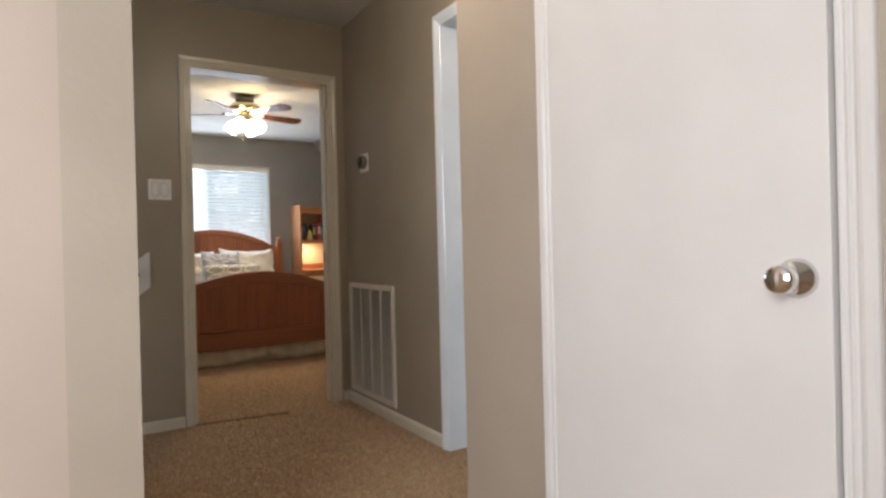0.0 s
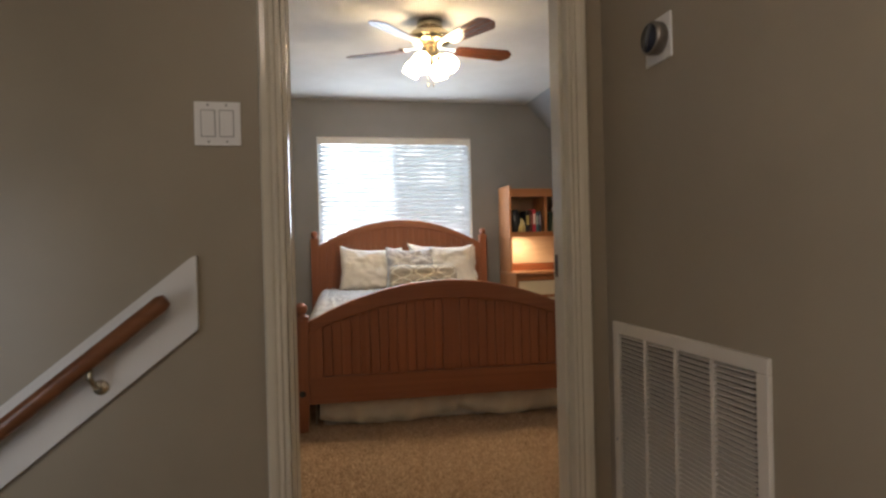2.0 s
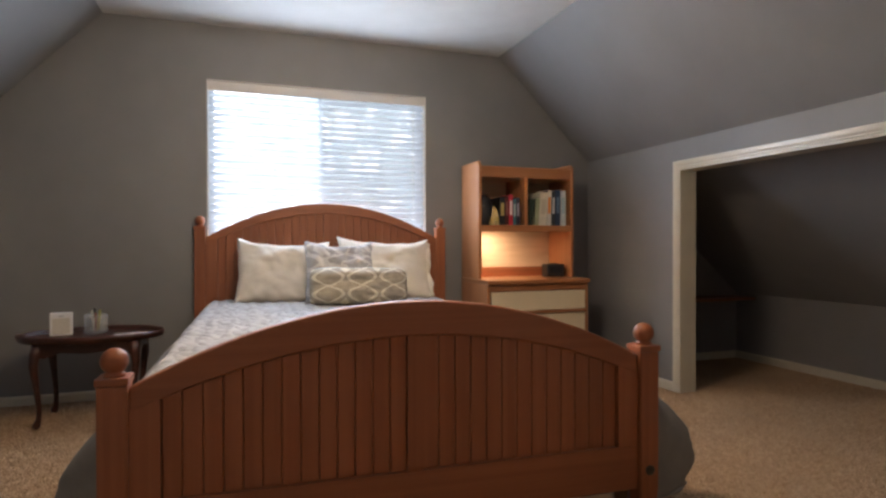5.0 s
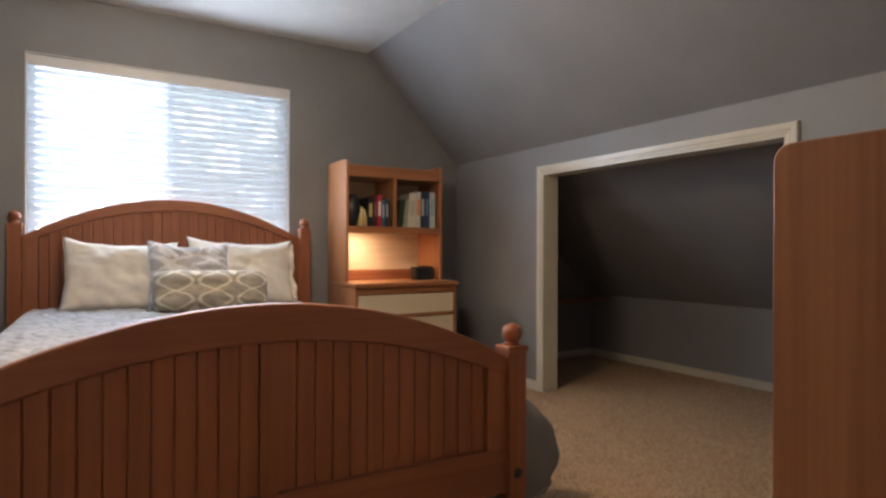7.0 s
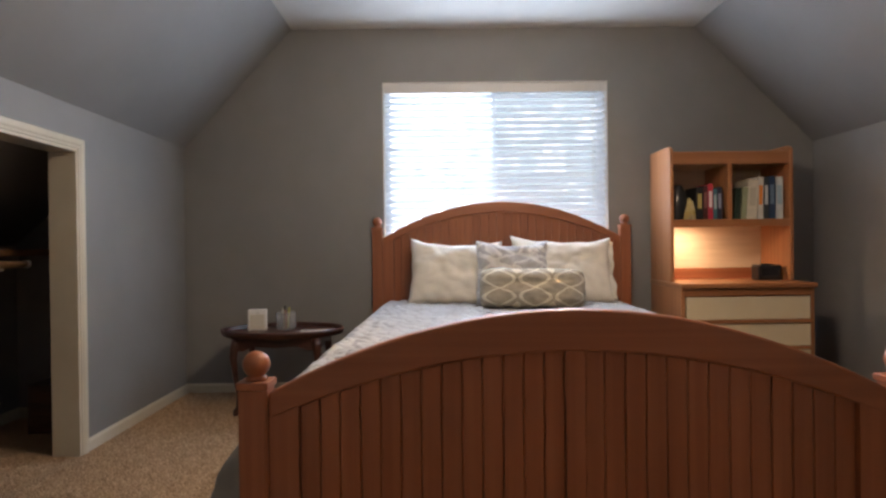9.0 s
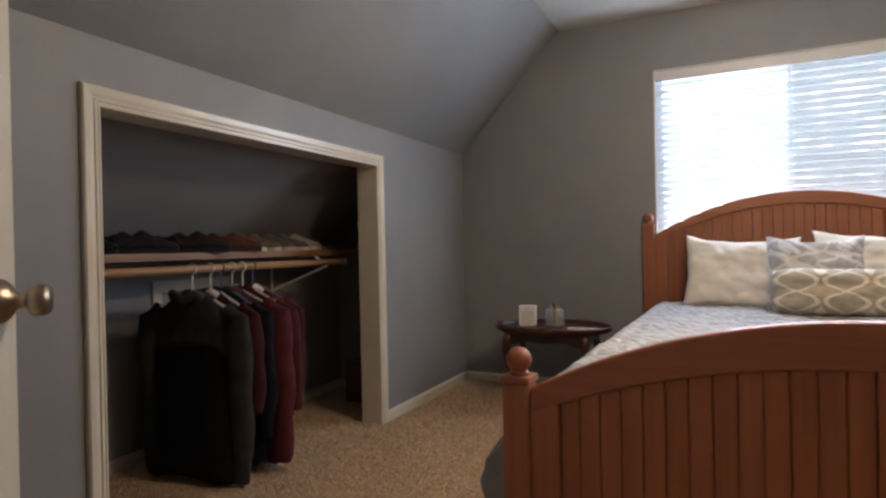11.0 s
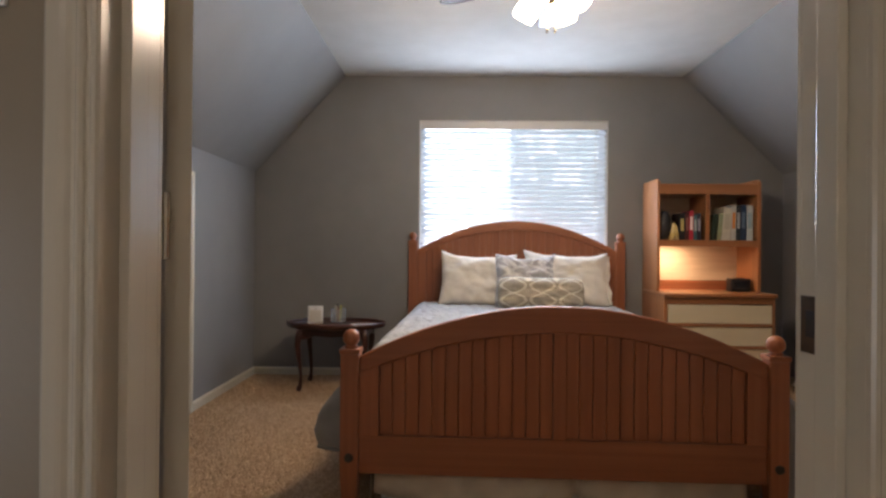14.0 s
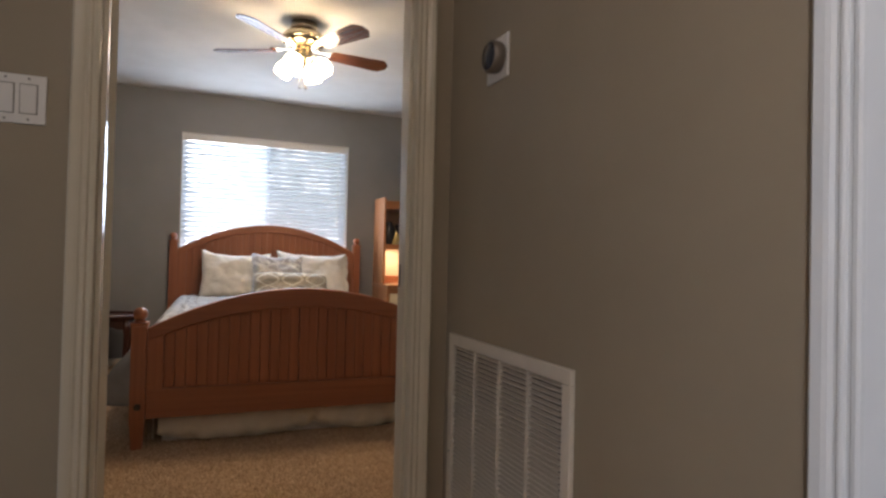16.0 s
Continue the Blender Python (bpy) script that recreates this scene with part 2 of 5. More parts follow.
def view_mat():
    """Blown-out sky with leafy branches before it."""
    m = bpy.data.materials.new("bright_foliage_view")
    m.use_nodes = True
    n, l = m.node_tree.nodes, m.node_tree.links
    out = n["Material Output"]
    em = n.new("ShaderNodeEmission")
    tc = n.new("ShaderNodeTexCoord")
    no = n.new("ShaderNodeTexNoise")
    no.inputs["Scale"].default_value, no.inputs["Detail"].default_value = 3.2, 9
    l.new(tc.outputs["Object"], no.inputs["Vector"])
    cr = n.new("ShaderNodeValToRGB")
    cr.color_ramp.elements[0].position, cr.color_ramp.elements[1].position = 0.52, 0.62
    cr.color_ramp.elements[0].color, cr.color_ramp.elements[1].color = (0.27, 0.34, 0.35, 1), (0.90, 0.96, 1.0, 1)
    sep = n.new("ShaderNodeSeparateXYZ")
    l.new(tc.outputs["Object"], sep.inputs[0])
    side = n.new("ShaderNodeMapRange")
    side.inputs["From Min"].default_value, side.inputs["From Max"].default_value = -0.6, 0.6
    side.inputs["To Min"].default_value, side.inputs["To Max"].default_value = 0.25, 0.0
    l.new(sep.outputs["X"], side.inputs["Value"])
    add = n.new("ShaderNodeMath")
    l.new(no.outputs["Fac"], add.inputs[0])
    l.new(side.outputs[0], add.inputs[1])
    l.new(add.outputs[0], cr.inputs["Fac"])
    l.new(cr.outputs[0], em.inputs["Color"])
    em.inputs["Strength"].default_value = 7.6
    l.new(em.outputs[0], out.inputs["Surface"])
    return m


M_VIEW = view_mat()


# ---- mesh helpers ----
def box(bm, x0, x1, y0, y1, z0, z1, m=None):
    v = [bm.verts.new((x, y, z)) for x in (x0, x1) for y in (y0, y1) for z in (z0, z1)]
    if m:
        for q in v:
            q.co = m @ q.co
    return [bm.faces.new([v[i] for i in f]) for f in ((0, 1, 3, 2), (4, 6, 7, 5), (0, 4, 5, 1), (2, 3, 7, 6), (0, 2, 6, 4), (1, 5, 7, 3))]


def cube(x0, x1, y0, y1, z0, z1, bevel=0.0, seg=2):
    bm = bmesh.new()
    box(bm, x0, x1, y0, y1, z0, z1)
    if bevel:
        bmesh.ops.bevel(bm, geom=bm.edges[:], offset=bevel, segments=seg, affect="EDGES", profile=0.6)
    return bm


def prism(pts, axis, a, b, bm=None):
    """A polygon in the plane across axis, drawn out from a to b along it. pts: pairs in xy (z), xz (y) or yz (x)."""
    bm = bm or bmesh.new()

    def at(p, h):
        return {"x": (h, p[0], p[1]), "y": (p[0], h, p[1]), "z": (p[0], p[1], h)}[axis]

    lo, hi = [bm.verts.new(at(p, a)) for p in pts], [bm.verts.new(at(p, b)) for p in pts]
    bm.faces.new(lo), bm.faces.new(hi[::-1])
    for i in range(len(pts)):
        j = (i + 1) % len(pts)
        bm.faces.new((lo[i], hi[i], hi[j], lo[j]))
    return bm


def lathe(profile, seg=24, m=None, bm=None):
    """(radius, height) pairs turned round z."""
    bm = bm or bmesh.new()
    rings = []
    for r, z in profile:
        rings.append([bm.verts.new((max(r, 1e-4) * math.cos(2 * math.pi * k / seg), max(r, 1e-4) * math.sin(2 * math.pi * k / seg), z)) for k in range(seg)])
    for a, b in zip(rings, rings[1:]):
        for k in range(seg):
            bm.faces.new((a[k], a[(k + 1) % seg], b[(k + 1) % seg], b[k]))
    bm.faces.new(rings[0][::-1]), bm.faces.new(rings[-1])
    if m:
        bm.transform(m)
    return bm


def tube(path, radius, seg=10, bm=None, taper=None):
    """A round bar along a list of points."""
    bm = bm or bmesh.new()
    rings = []
    for i, p in enumerate(path):
        p = Vector(p)
        d = (Vector(path[min(i + 1, len(path) - 1)]) - Vector(path[max(i - 1, 0)])).normalized()
        up = Vector((0, 0, 1)) if abs(d.z) < 0.9 else Vector((0, 1, 0))
        a = d.cross(up).normalized()
        b = a.cross(d)
        r = radius if taper is None else radius * taper[i]
        rings.append([bm.verts.new(p + r * (math.cos(2 * math.pi * k / seg) * a + math.sin(2 * math.pi * k / seg) * b)) for k in range(seg)])
    for a, b in zip(rings, rings[1:]):
        for k in range(seg):
            bm.faces.new((a[k], a[(k + 1) % seg], b[(k + 1) % seg], b[k]))
    bm.faces.new(rings[0][::-1]), bm.faces.new(rings[-1])
    return bm


def part(name, bm, material, parent=None, label="", smooth=False, at=None):
    bmesh.ops.recalc_face_normals(bm, faces=bm.faces)
    me = bpy.data.meshes.new(name)
    bm.to_mesh(me)
    bm.free()
    me.materials.append(material)
    if smooth:
        for p in me.polygons:
            p.use_smooth = True
    ob = new(name, me)
    if parent:
        ob.parent = parent
    if at is not None:
        ob.matrix_basis = at
    if label:
        ob["label"] = label
    return ob


def piece(name, mesh, parent, m):
    ob = new(name, mesh)
    ob.parent, ob.matrix_basis = parent, m
    return ob


def thing(name, label, category, m=None, group="", kind=""):
    ob = new(name)
    ob.empty_display_size = 0.1
    if m is not None:
        ob.matrix_basis = m
    return tagged(ob, label, category, group, kind)


def setting(name, bm, material, label, category, parent=None):
    return tagged(part(name, bm, material, parent), label, category, kind="structure")


def sheet(nu, nv, f, thick=0.0):
    """A grid of points f(u, v), u and v from 0 to 1; with a thickness if given."""
    bm = bmesh.new()
    g = [[bm.verts.new(f(i / nu, j / nv)) for j in range(nv + 1)] for i in range(nu + 1)]
    for i in range(nu):
        for j in range(nv):
            bm.faces.new((g[i][j], g[i + 1][j], g[i + 1][j + 1], g[i][j + 1]))
    if thick:
        bm.normal_update()
        bmesh.ops.solidify(bm, geom=bm.faces[:], thickness=thick)
    return bm

# ---- the bedroom's shell ----
WX0, WX1, WY, KNEE, TOP = -2.185, 2.075, 4.14, 1.65, 2.435
CX0, CX1 = -1.45, 1.272
W0, W1, WZ0, WZ1 = -0.845, 0.677, 0.93, 2.074
DX0, DX1, DZ = -0.935, -0.115, 2.035

bm = cube(-0.44, 3.52, 0.0, 4.14, -0.15, 0.0)
box(bm, -3.05, -0.44, 0.0, 4.14, -0.15, 0.0)
setting("floor", bm, M_CARPET, "beige textured frieze carpet of the bedroom and closets", "floor")

bm = prism([(-3.05, 0), (W0, 0), (W0, 2.55), (-1.45, 2.55), (-2.185, 1.77), (-3.05, 0.95)], "y", WY, WY + 0.16)
prism([(W1, 0), (3.52, 0), (3.52, 0.65), (2.075, 1.77), (1.272, 2.55), (W1, 2.55)], "y", WY, WY + 0.16, bm)
box(bm, W0, W1, WY, WY + 0.16, 0, WZ0)
box(bm, W0, W1, WY, WY + 0.16, WZ1, 2.55)
setting("wall_north", bm, M_GREY, "grey painted gable wall with the window", "wall")

LC0, LC1, LCZ = 1.34, 2.935, 1.431
RC0, RC1, RCZ = 1.467, 3.05, 1.452


def knee_wall(x0, x1, c0, c1, cz):
    c0, c1, cz = c0 - 0.018, c1 + 0.018, cz + 0.018
    bm = cube(x0, x1, 0.12, c0, 0, KNEE)
    box(bm, x0, x1, c1, WY, 0, KNEE)
    box(bm, x0, x1, c0, c1, cz, KNEE)
    return bm


setting("wall_west", knee_wall(WX0 - 0.12, WX0, LC0, LC1, LCZ), M_GREY, "low grey knee wall with the open clothes closet", "wall")
setting("wall_east", knee_wall(WX1, WX1 + 0.12, RC0, RC1, RCZ), M_GREY, "low grey knee wall with the empty closet", "wall")
bm = cube(DX1 + 0.02, WX1 + 0.12, 0.06, 0.12, 0, 2.55)
box(bm, WX0 - 0.12, DX0 - 0.02, 0.06, 0.12, 0, 2.55)
box(bm, DX0 - 0.02, DX1 + 0.02, 0.06, 0.12, DZ + 0.02, 2.55)
setting("wall_south", bm, M_GREY, "grey painted bedroom side of the door wall", "wall")
setting("sloped_ceiling_west", prism([(WX0 - 0.12, KNEE - 0.0), (WX0, KNEE), (CX0, TOP), (CX0, TOP + 0.12), (WX0 - 0.12, KNEE + 0.12)], "y", 0.12, WY), M_GREY, "grey painted attic slope above the clothes closet", "ceiling")
setting("sloped_ceiling_east", prism([(WX1 + 0.12, KNEE), (WX1, KNEE), (CX1, TOP), (CX1, TOP + 0.12), (WX1 + 0.12, KNEE + 0.12)], "y", 0.12, WY), M_GREY, "grey painted attic slope above the empty closet", "ceiling")
setting("ceiling", cube(CX0, CX1, 0.12, WY, TOP, TOP + 0.12), M_CEIL, "flat white painted bedroom ceiling", "ceiling")

# closets behind the knee walls
LBX, RBX = -2.93, 3.40
tagged(part("closet_end_shelf", cube(2.25, 3.36, 3.66, 3.9, 0.515, 0.537, 0.003), M_CHESTZ), "dark oak shelf board at the end of the empty closet", "shelf")
setting("closet_wall_west", cube(LBX - 0.1, LBX, 0.9, 3.6, 0, 1.0), M_GREY, "low grey back wall of the clothes closet", "wall")
setting("closet_slope_west", prism([(LBX, 1.0), (WX0 - 0.12, 1.575), (WX0 - 0.12, 1.66), (LBX - 0.1, 1.10), (LBX - 0.1, 1.0)], "y", 0.9, 3.6), M_GREY, "grey sloped ceiling inside the clothes closet", "ceiling")
bm = cube(LBX - 0.1, WX0 - 0.12, 0.8, 0.9, 0, 1.64)
box(bm, LBX - 0.1, WX0 - 0.12, 3.6, 3.7, 0, 1.64)
setting("closet_end_wall_west", bm, M_GREY, "grey end walls of the clothes closet", "wall")
setting("closet_wall_east", cube(RBX, RBX + 0.1, 0.9, 3.9, 0, 0.56), M_GREY, "low grey back wall of the empty closet", "wall")
setting("closet_slope_east", prism([(RBX + 0.1, 0.47), (RBX, 0.555), (WX1 + 0.12, 1.62), (WX1 + 0.12, 1.72), (RBX + 0.1, 0.65)], "y", 0.9, 3.9), M_GREY, "grey sloped ceiling inside the empty closet", "ceiling")
bm = cube(WX1 + 0.12, RBX + 0.1, 0.8, 0.9, 0, 1.72)
box(bm, WX1 + 0.12, RBX + 0.1, 3.9, 4.0, 0, 1.72)
setting("closet_end_wall_east", bm, M_GREY, "grey end walls of the empty closet", "wall")


# ---- trim ----
# gloss white with the blue cast of daylight mixed into its base colour
M_GLOSS = mat("gloss_white_sky_tint", (0.70, 0.75, 0.79), (0.66, 0.71, 0.75), 0.14, size=5)
def profile_board(length, width=0.06, thick=0.017, low=0.0, high=1.0):
    """A moulded casing strip: lies along z, its width along x from the inner edge, its face towards -y; ends mitred by low and high."""
    pts = [(0, 0), (0, -0.008), (0.003, -0.0115), (0.008, -0.0115), (0.0105, -0.0095), (0.0145, -0.0095), (0.016, -0.0125), (0.019, -0.0145), (0.0225, -0.0145), (0.025, -0.0115), (0.029, -0.0115), (0.034, -thick + 0.002), (0.040, -thick), (width - 0.007, -thick - 0.001), (width - 0.002, -thick + 0.003), (width, -thick + 0.008), (width, 0)]
    bm = prism(pts, "z", 0, length)
    for v in bm.verts:
        v.co.z += high * v.co.x if v.co.z > length / 2 else -low * v.co.x
    return bm


def casing(name, label, opening, z, place, width=0.06, paint=None):
    """Three mitred-looking strips round an opening of that width and height; place turns and moves it, inner edges on 0 and opening, face to -y."""
    ob = thing(name, label, "door casing", place, kind="structure")
    paint = paint or M_TRIM
    part("side_casing", profile_board(z, width), paint, ob, at=pose(opening, 0, 0))
    bm = profile_board(z, width)
    bm.transform(Matrix.Diagonal((-1, 1, 1, 1)))
    part("side_casing", bm, paint, ob)
    bm = profile_board(opening, width, low=1.0)
    bm.transform(pose(opening, 0, z) @ Matrix(((0, 0, -1, 0), (0, 1, 0, 0), (1, 0, 0, 0), (0, 0, 0, 1))))
    part("head_casing", bm, paint, ob)
    return ob


def jamb(name, label, opening, z, depth, place, thick=0.02, paint=None):
    """The lining of an opening: 0 to opening along x, 0 to depth along y."""
    ob = thing(name, label, "door jamb", place, kind="structure")
    part("side_jamb", cube(-thick, 0, 0, depth, 0, z, 0.001), paint or M_TRIM, ob)
    part("side_jamb", cube(opening, opening + thick, 0, depth, 0, z, 0.001), paint or M_TRIM, ob)
    part("head_jamb", cube(-thick, opening + thick, 0, depth, z, z + thick, 0.001), paint or M_TRIM, ob)
    return ob


casing("door_casing_hall", "cream moulded casing on the hall side of the bedroom doorway", DX1 - DX0, DZ, pose(DX0, 0, 0))
casing("door_casing_bedroom", "cream moulded casing on the bedroom side of the doorway", DX1 - DX0, DZ, pose(DX1, 0.12, 0, 0, 0, 180))
dj = jamb("door_jamb", "cream door jamb with a dark strike plate", DX1 - DX0, DZ, 0.12, pose(DX0, 0, 0))
part("door_stop", cube(DX1 - DX0 - 0.012, DX1 - DX0, 0.03, 0.07, 0, DZ, 0.002), M_TRIM, dj)
part("door_stop", cube(0, 0.012, 0.03, 0.07, 0, DZ, 0.002), M_TRIM, dj)
bm = cube(DX1 - DX0 - 0.004, DX1 - DX0 + 0.002, 0.070, 0.112, 0.893, 0.963, 0.001)
sp = part("strike_plate", bm, mat("tarnished_brass", (0.16, 0.11, 0.07), (0.10, 0.07, 0.05), 0.3, 1.0, size=40), dj, "tarnished metal strike plate")
# no hole is cut; a black patch gives the dark inside it
part("latch_hole_patch", cube(DX1 - DX0 - 0.0046, DX1 - DX0 - 0.003, 0.080, 0.100, 0.913, 0.945), M_BLACK, sp)
casing("closet_casing_west", "cream moulded casing round the open clothes closet", LC1 - LC0, LCZ, pose(WX0, LC0, 0, 0, 0, 90), 0.065)
casing("closet_casing_east", "cream moulded casing round the empty closet", RC1 - RC0, RCZ, pose(WX1, RC1, 0, 0, 0, -90), 0.065)
jamb("closet_jamb_west", "cream closet jamb", LC1 - LC0, LCZ, 0.12, pose(WX0, LC0, 0, 0, 0, 90), 0.018)
jamb("closet_jamb_east", "cream closet jamb", RC1 - RC0, RCZ, 0.12, pose(WX1, RC1, 0, 0, 0, -90), 0.018)


def baseboard(x0, y0, x1, y1, h=0.06, name="baseboard"):
    """Runs from one point to the other; the room is to the right of that way."""
    d = Vector((x1 - x0, y1 - y0, 0))
    a = math.degrees(math.atan2(d.y, d.x))
    pts = [(0, 0), (-0.013, 0), (-0.013, h - 0.015), (-0.008, h - 0.004), (-0.003, h), (0, h)]
    bm = prism(pts, "x", 0, d.length)
    ob = tagged(part(name, bm, M_TRIM, at=pose(x0, y0, 0, 0, 0, a)), "cream painted baseboard along the wall", "baseboard", kind="structure")
    return ob


baseboard(WX0, WY, WX1, WY)
baseboard(WX0, LC1 + 0.065, WX0, WY)
baseboard(WX0, 0.12, WX0, LC0 - 0.065)
baseboard(WX1, WY, WX1, RC1 + 0.065)
baseboard(WX1, RC0 - 0.065, WX1, 0.12)
baseboard(LBX, 0.9, LBX, 3.6)
baseboard(LBX, 3.6, WX0 - 0.12, 3.6)
baseboard(RBX, 3.9, RBX, 0.9)
baseboard(WX1 + 0.12, 3.9, RBX, 3.9)
baseboard(WX1, 0.12, DX1 + 0.065, 0.12)
baseboard(DX0 - 0.065, 0.12, WX0, 0.12)

# ---- hall ----
HZ, HX, LWX, LW0, LW1 = 2.42, -0.44, -1.407, -2.33, -1.06
B0, B1 = -1.94, -1.212
bm = cube(-1.33, 0.14, -2.33, 0.0, -0.15, 0)
box(bm, 0.14, 1.9, -2.33, 0.0, -0.15, 0)
box(bm, -3.2, 0.4, -5.3, -2.33, -0.15, 0)
setting("hall_floor", bm, M_CARPET, "beige textured carpet of the landing and hall", "floor")
bm = cube(DX1 + 0.02, 0.14, 0.0, 0.06, 0, 2.55)
box(bm, -4.2, DX0 - 0.02, 0.0, 0.06, -1.8, 2.55)
box(bm, DX0 - 0.02, DX1 + 0.02, 0.0, 0.06, DZ + 0.02, 2.55)
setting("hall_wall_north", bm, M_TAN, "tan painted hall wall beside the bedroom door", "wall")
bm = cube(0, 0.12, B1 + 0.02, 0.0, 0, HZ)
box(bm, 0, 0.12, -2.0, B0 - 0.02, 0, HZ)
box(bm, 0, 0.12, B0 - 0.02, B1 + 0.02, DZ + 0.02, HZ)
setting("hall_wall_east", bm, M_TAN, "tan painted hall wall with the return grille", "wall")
C0, C1 = -3.115, -2.45
bm = cube(HX, HX + 0.12, C1 + 0.02, -2.12, 0, HZ)
box(bm, HX, 0.12, -2.12, -2.0, 0, HZ)
box(bm, HX, HX + 0.12, -5.3, C0 - 0.02, 0, HZ)
box(bm, HX, HX + 0.12, C0 - 0.02, C1 + 0.02, DZ + 0.02, HZ)
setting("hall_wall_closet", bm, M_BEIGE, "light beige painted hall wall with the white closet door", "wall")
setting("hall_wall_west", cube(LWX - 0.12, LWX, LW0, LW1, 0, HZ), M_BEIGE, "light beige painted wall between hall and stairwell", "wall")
# this wall's opening is made only for the added stair lamp
bm = cube(-4.2, -2.68, LW1 - 0.12, LW1, -1.8, HZ)
box(bm, -1.92, LWX - 0.12, LW1 - 0.12, LW1, -1.8, HZ)
box(bm, -2.68, -1.92, LW1 - 0.12, LW1, -1.8, 0.28)
box(bm, -2.68, -1.92, LW1 - 0.12, LW1, 1.22, HZ)
setting("stair_wall", bm, M_TAN, "tan painted stairwell wall with an added window opening, out of view", "wall")
bm = cube(-4.3, -4.2, LW1 - 0.12, 0.06, -1.8, HZ)
setting("stair_end_wall", bm, M_TAN, "tan painted end wall of the stairwell", "wall")
setting("start_wall_west", cube(-3.2, LWX - 0.12, LW0, LW0 + 0.10, 0, HZ), M_PALE_DAYLIT, "wall beside the opening to the hall, painted pale for its daylight", "wall")
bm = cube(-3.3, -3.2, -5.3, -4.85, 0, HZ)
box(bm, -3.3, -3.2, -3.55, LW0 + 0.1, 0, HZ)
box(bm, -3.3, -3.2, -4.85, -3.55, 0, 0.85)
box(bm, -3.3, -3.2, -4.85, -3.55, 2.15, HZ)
setting("start_wall_side", bm, M_PALE_DAYLIT, "pale painted side wall with an assumed window opening, out of view", "wall")
setting("start_wall_south", cube(-3.3, HX + 0.12, -5.4, -5.3, 0, HZ), M_PALE_DAYLIT, "pale painted wall behind the start", "wall")
bm = cube(-4.3, 1.9, -2.33, 0.0, HZ, HZ + 0.1)
box(bm, -3.3, 0.4, -5.4, -2.33, HZ, HZ + 0.1)
setting("hall_ceiling", bm, M_CEIL, "white painted hall ceiling", "ceiling")
bm = cube(1.8, 1.9, -2.3, 0.0, 0, HZ)
box(bm, 0.12, 1.8, -0.2, 0.0, 0, HZ)
box(bm, 0.12, 1.8, -2.33, -2.2, 0, HZ)
setting("bath_wall", bm, M_DARKROOM, "unlit walls of the room behind the ajar door", "wall")
bm = cube(HX + 0.7, HX + 0.78, -3.4, -2.12, 0, HZ)
setting("hall_closet_wall", bm, M_TAN, "back wall of the hall closet", "wall")

# dark strand along the carpet seam, for the shade in its crease
seam = tube([(DX0 - 0.01 + 0.03 * k, -0.018 - 0.004 * k + 0.004 * math.sin(2.1 * k), 0.003) for k in range(18)], 0.007, 6)
setting("carpet_seam", seam, mat("seam_crease_shade", (0.15, 0.09, 0.046), (0.21, 0.13, 0.07), 0.95, size=60), "carpet seam across the bedroom threshold, its crease shade in dark yarn", "trim")

stair = thing("staircase", "carpeted staircase going down beside the hall", "stairs", kind="structure")
for k in range(9):
    x = -1.33 - 0.26 * k
    part("step", cube(x - 0.285, x - 0.0 - (0 if k else 0), LW1, 0.0, -0.19 * (k + 1) - 0.15, -0.19 * (k + 1), 0.01), M_CARPET, stair)
part("nosing", cube(-1.352, -1.33, LW1, 0.0, -0.15, 0.0, 0.01), M_CARPET, stair)

casing("bath_casing", "glossy white moulded casing round the ajar door", B1 - B0, DZ, pose(0, B1, 0, 0, 0, -90), 0.06, M_GLOSS)
bj = jamb("bath_jamb", "glossy white door jamb", B1 - B0, DZ, 0.12, pose(0, B1, 0, 0, 0, -90), 0.02, M_GLOSS)
for z0, z1 in ((0.315, 0.40), (1.735, 1.815)):
    part("hinge_leaf", cube(0.0, 0.055, 0.110, 0.114, z0, z1, 0.001), M_TRIM, bj, "painted-over hinge leaf")
casing("hall_closet_casing", "white casing round the white hall closet door", C1 - C0, DZ, pose(HX, C1, 0, 0, 0, -90), 0.06, M_WHITE)
jamb("hall_closet_jamb", "cream door jamb with a latch plate", C1 - C0, DZ, 0.12, pose(HX, C1, 0, 0, 0, -90))
baseboard(DX1 + 0.065, 0, 0, 0)
baseboard(-1.25, 0, DX0 - 0.065, 0)
baseboard(0, 0, 0, B1 + 0.065)
baseboard(HX, -2.0, HX, C1 + 0.065)
baseboard(HX, C0 - 0.065, HX, -5.3)
baseboard(LWX, LW0, LWX, LW1)
sk = prism([(-1.25, 0.0), (-1.25, 0.075), (-1.285, 0.10), (-3.6, -1.64), (-3.6, -1.8), (-1.35, -0.1)], "y", -0.014, 0.0)
setting("stair_skirt", sk, M_TRIM, "cream skirt board along the stairs", "trim")


# ---- doors ----
def knob(parent, x, y, z, out, material, name="knob"):
    """A round knob on its rose; out is the way it stands out along y."""
    m = pose(x, y, z, -90 * out, 0, 0)
    kb = part(name, lathe([(0.0, 0.0), (0.034, 0.0), (0.034, 0.004), (0.028, 0.012), (0.013, 0.022), (0.011, 0.036), (0.016, 0.038), (0.023, 0.040), (0.025, 0.044), (0.024, 0.060), (0.021, 0.065), (0.0, 0.066)], 28), material, parent, "round metal door knob", True, m)
    return kb


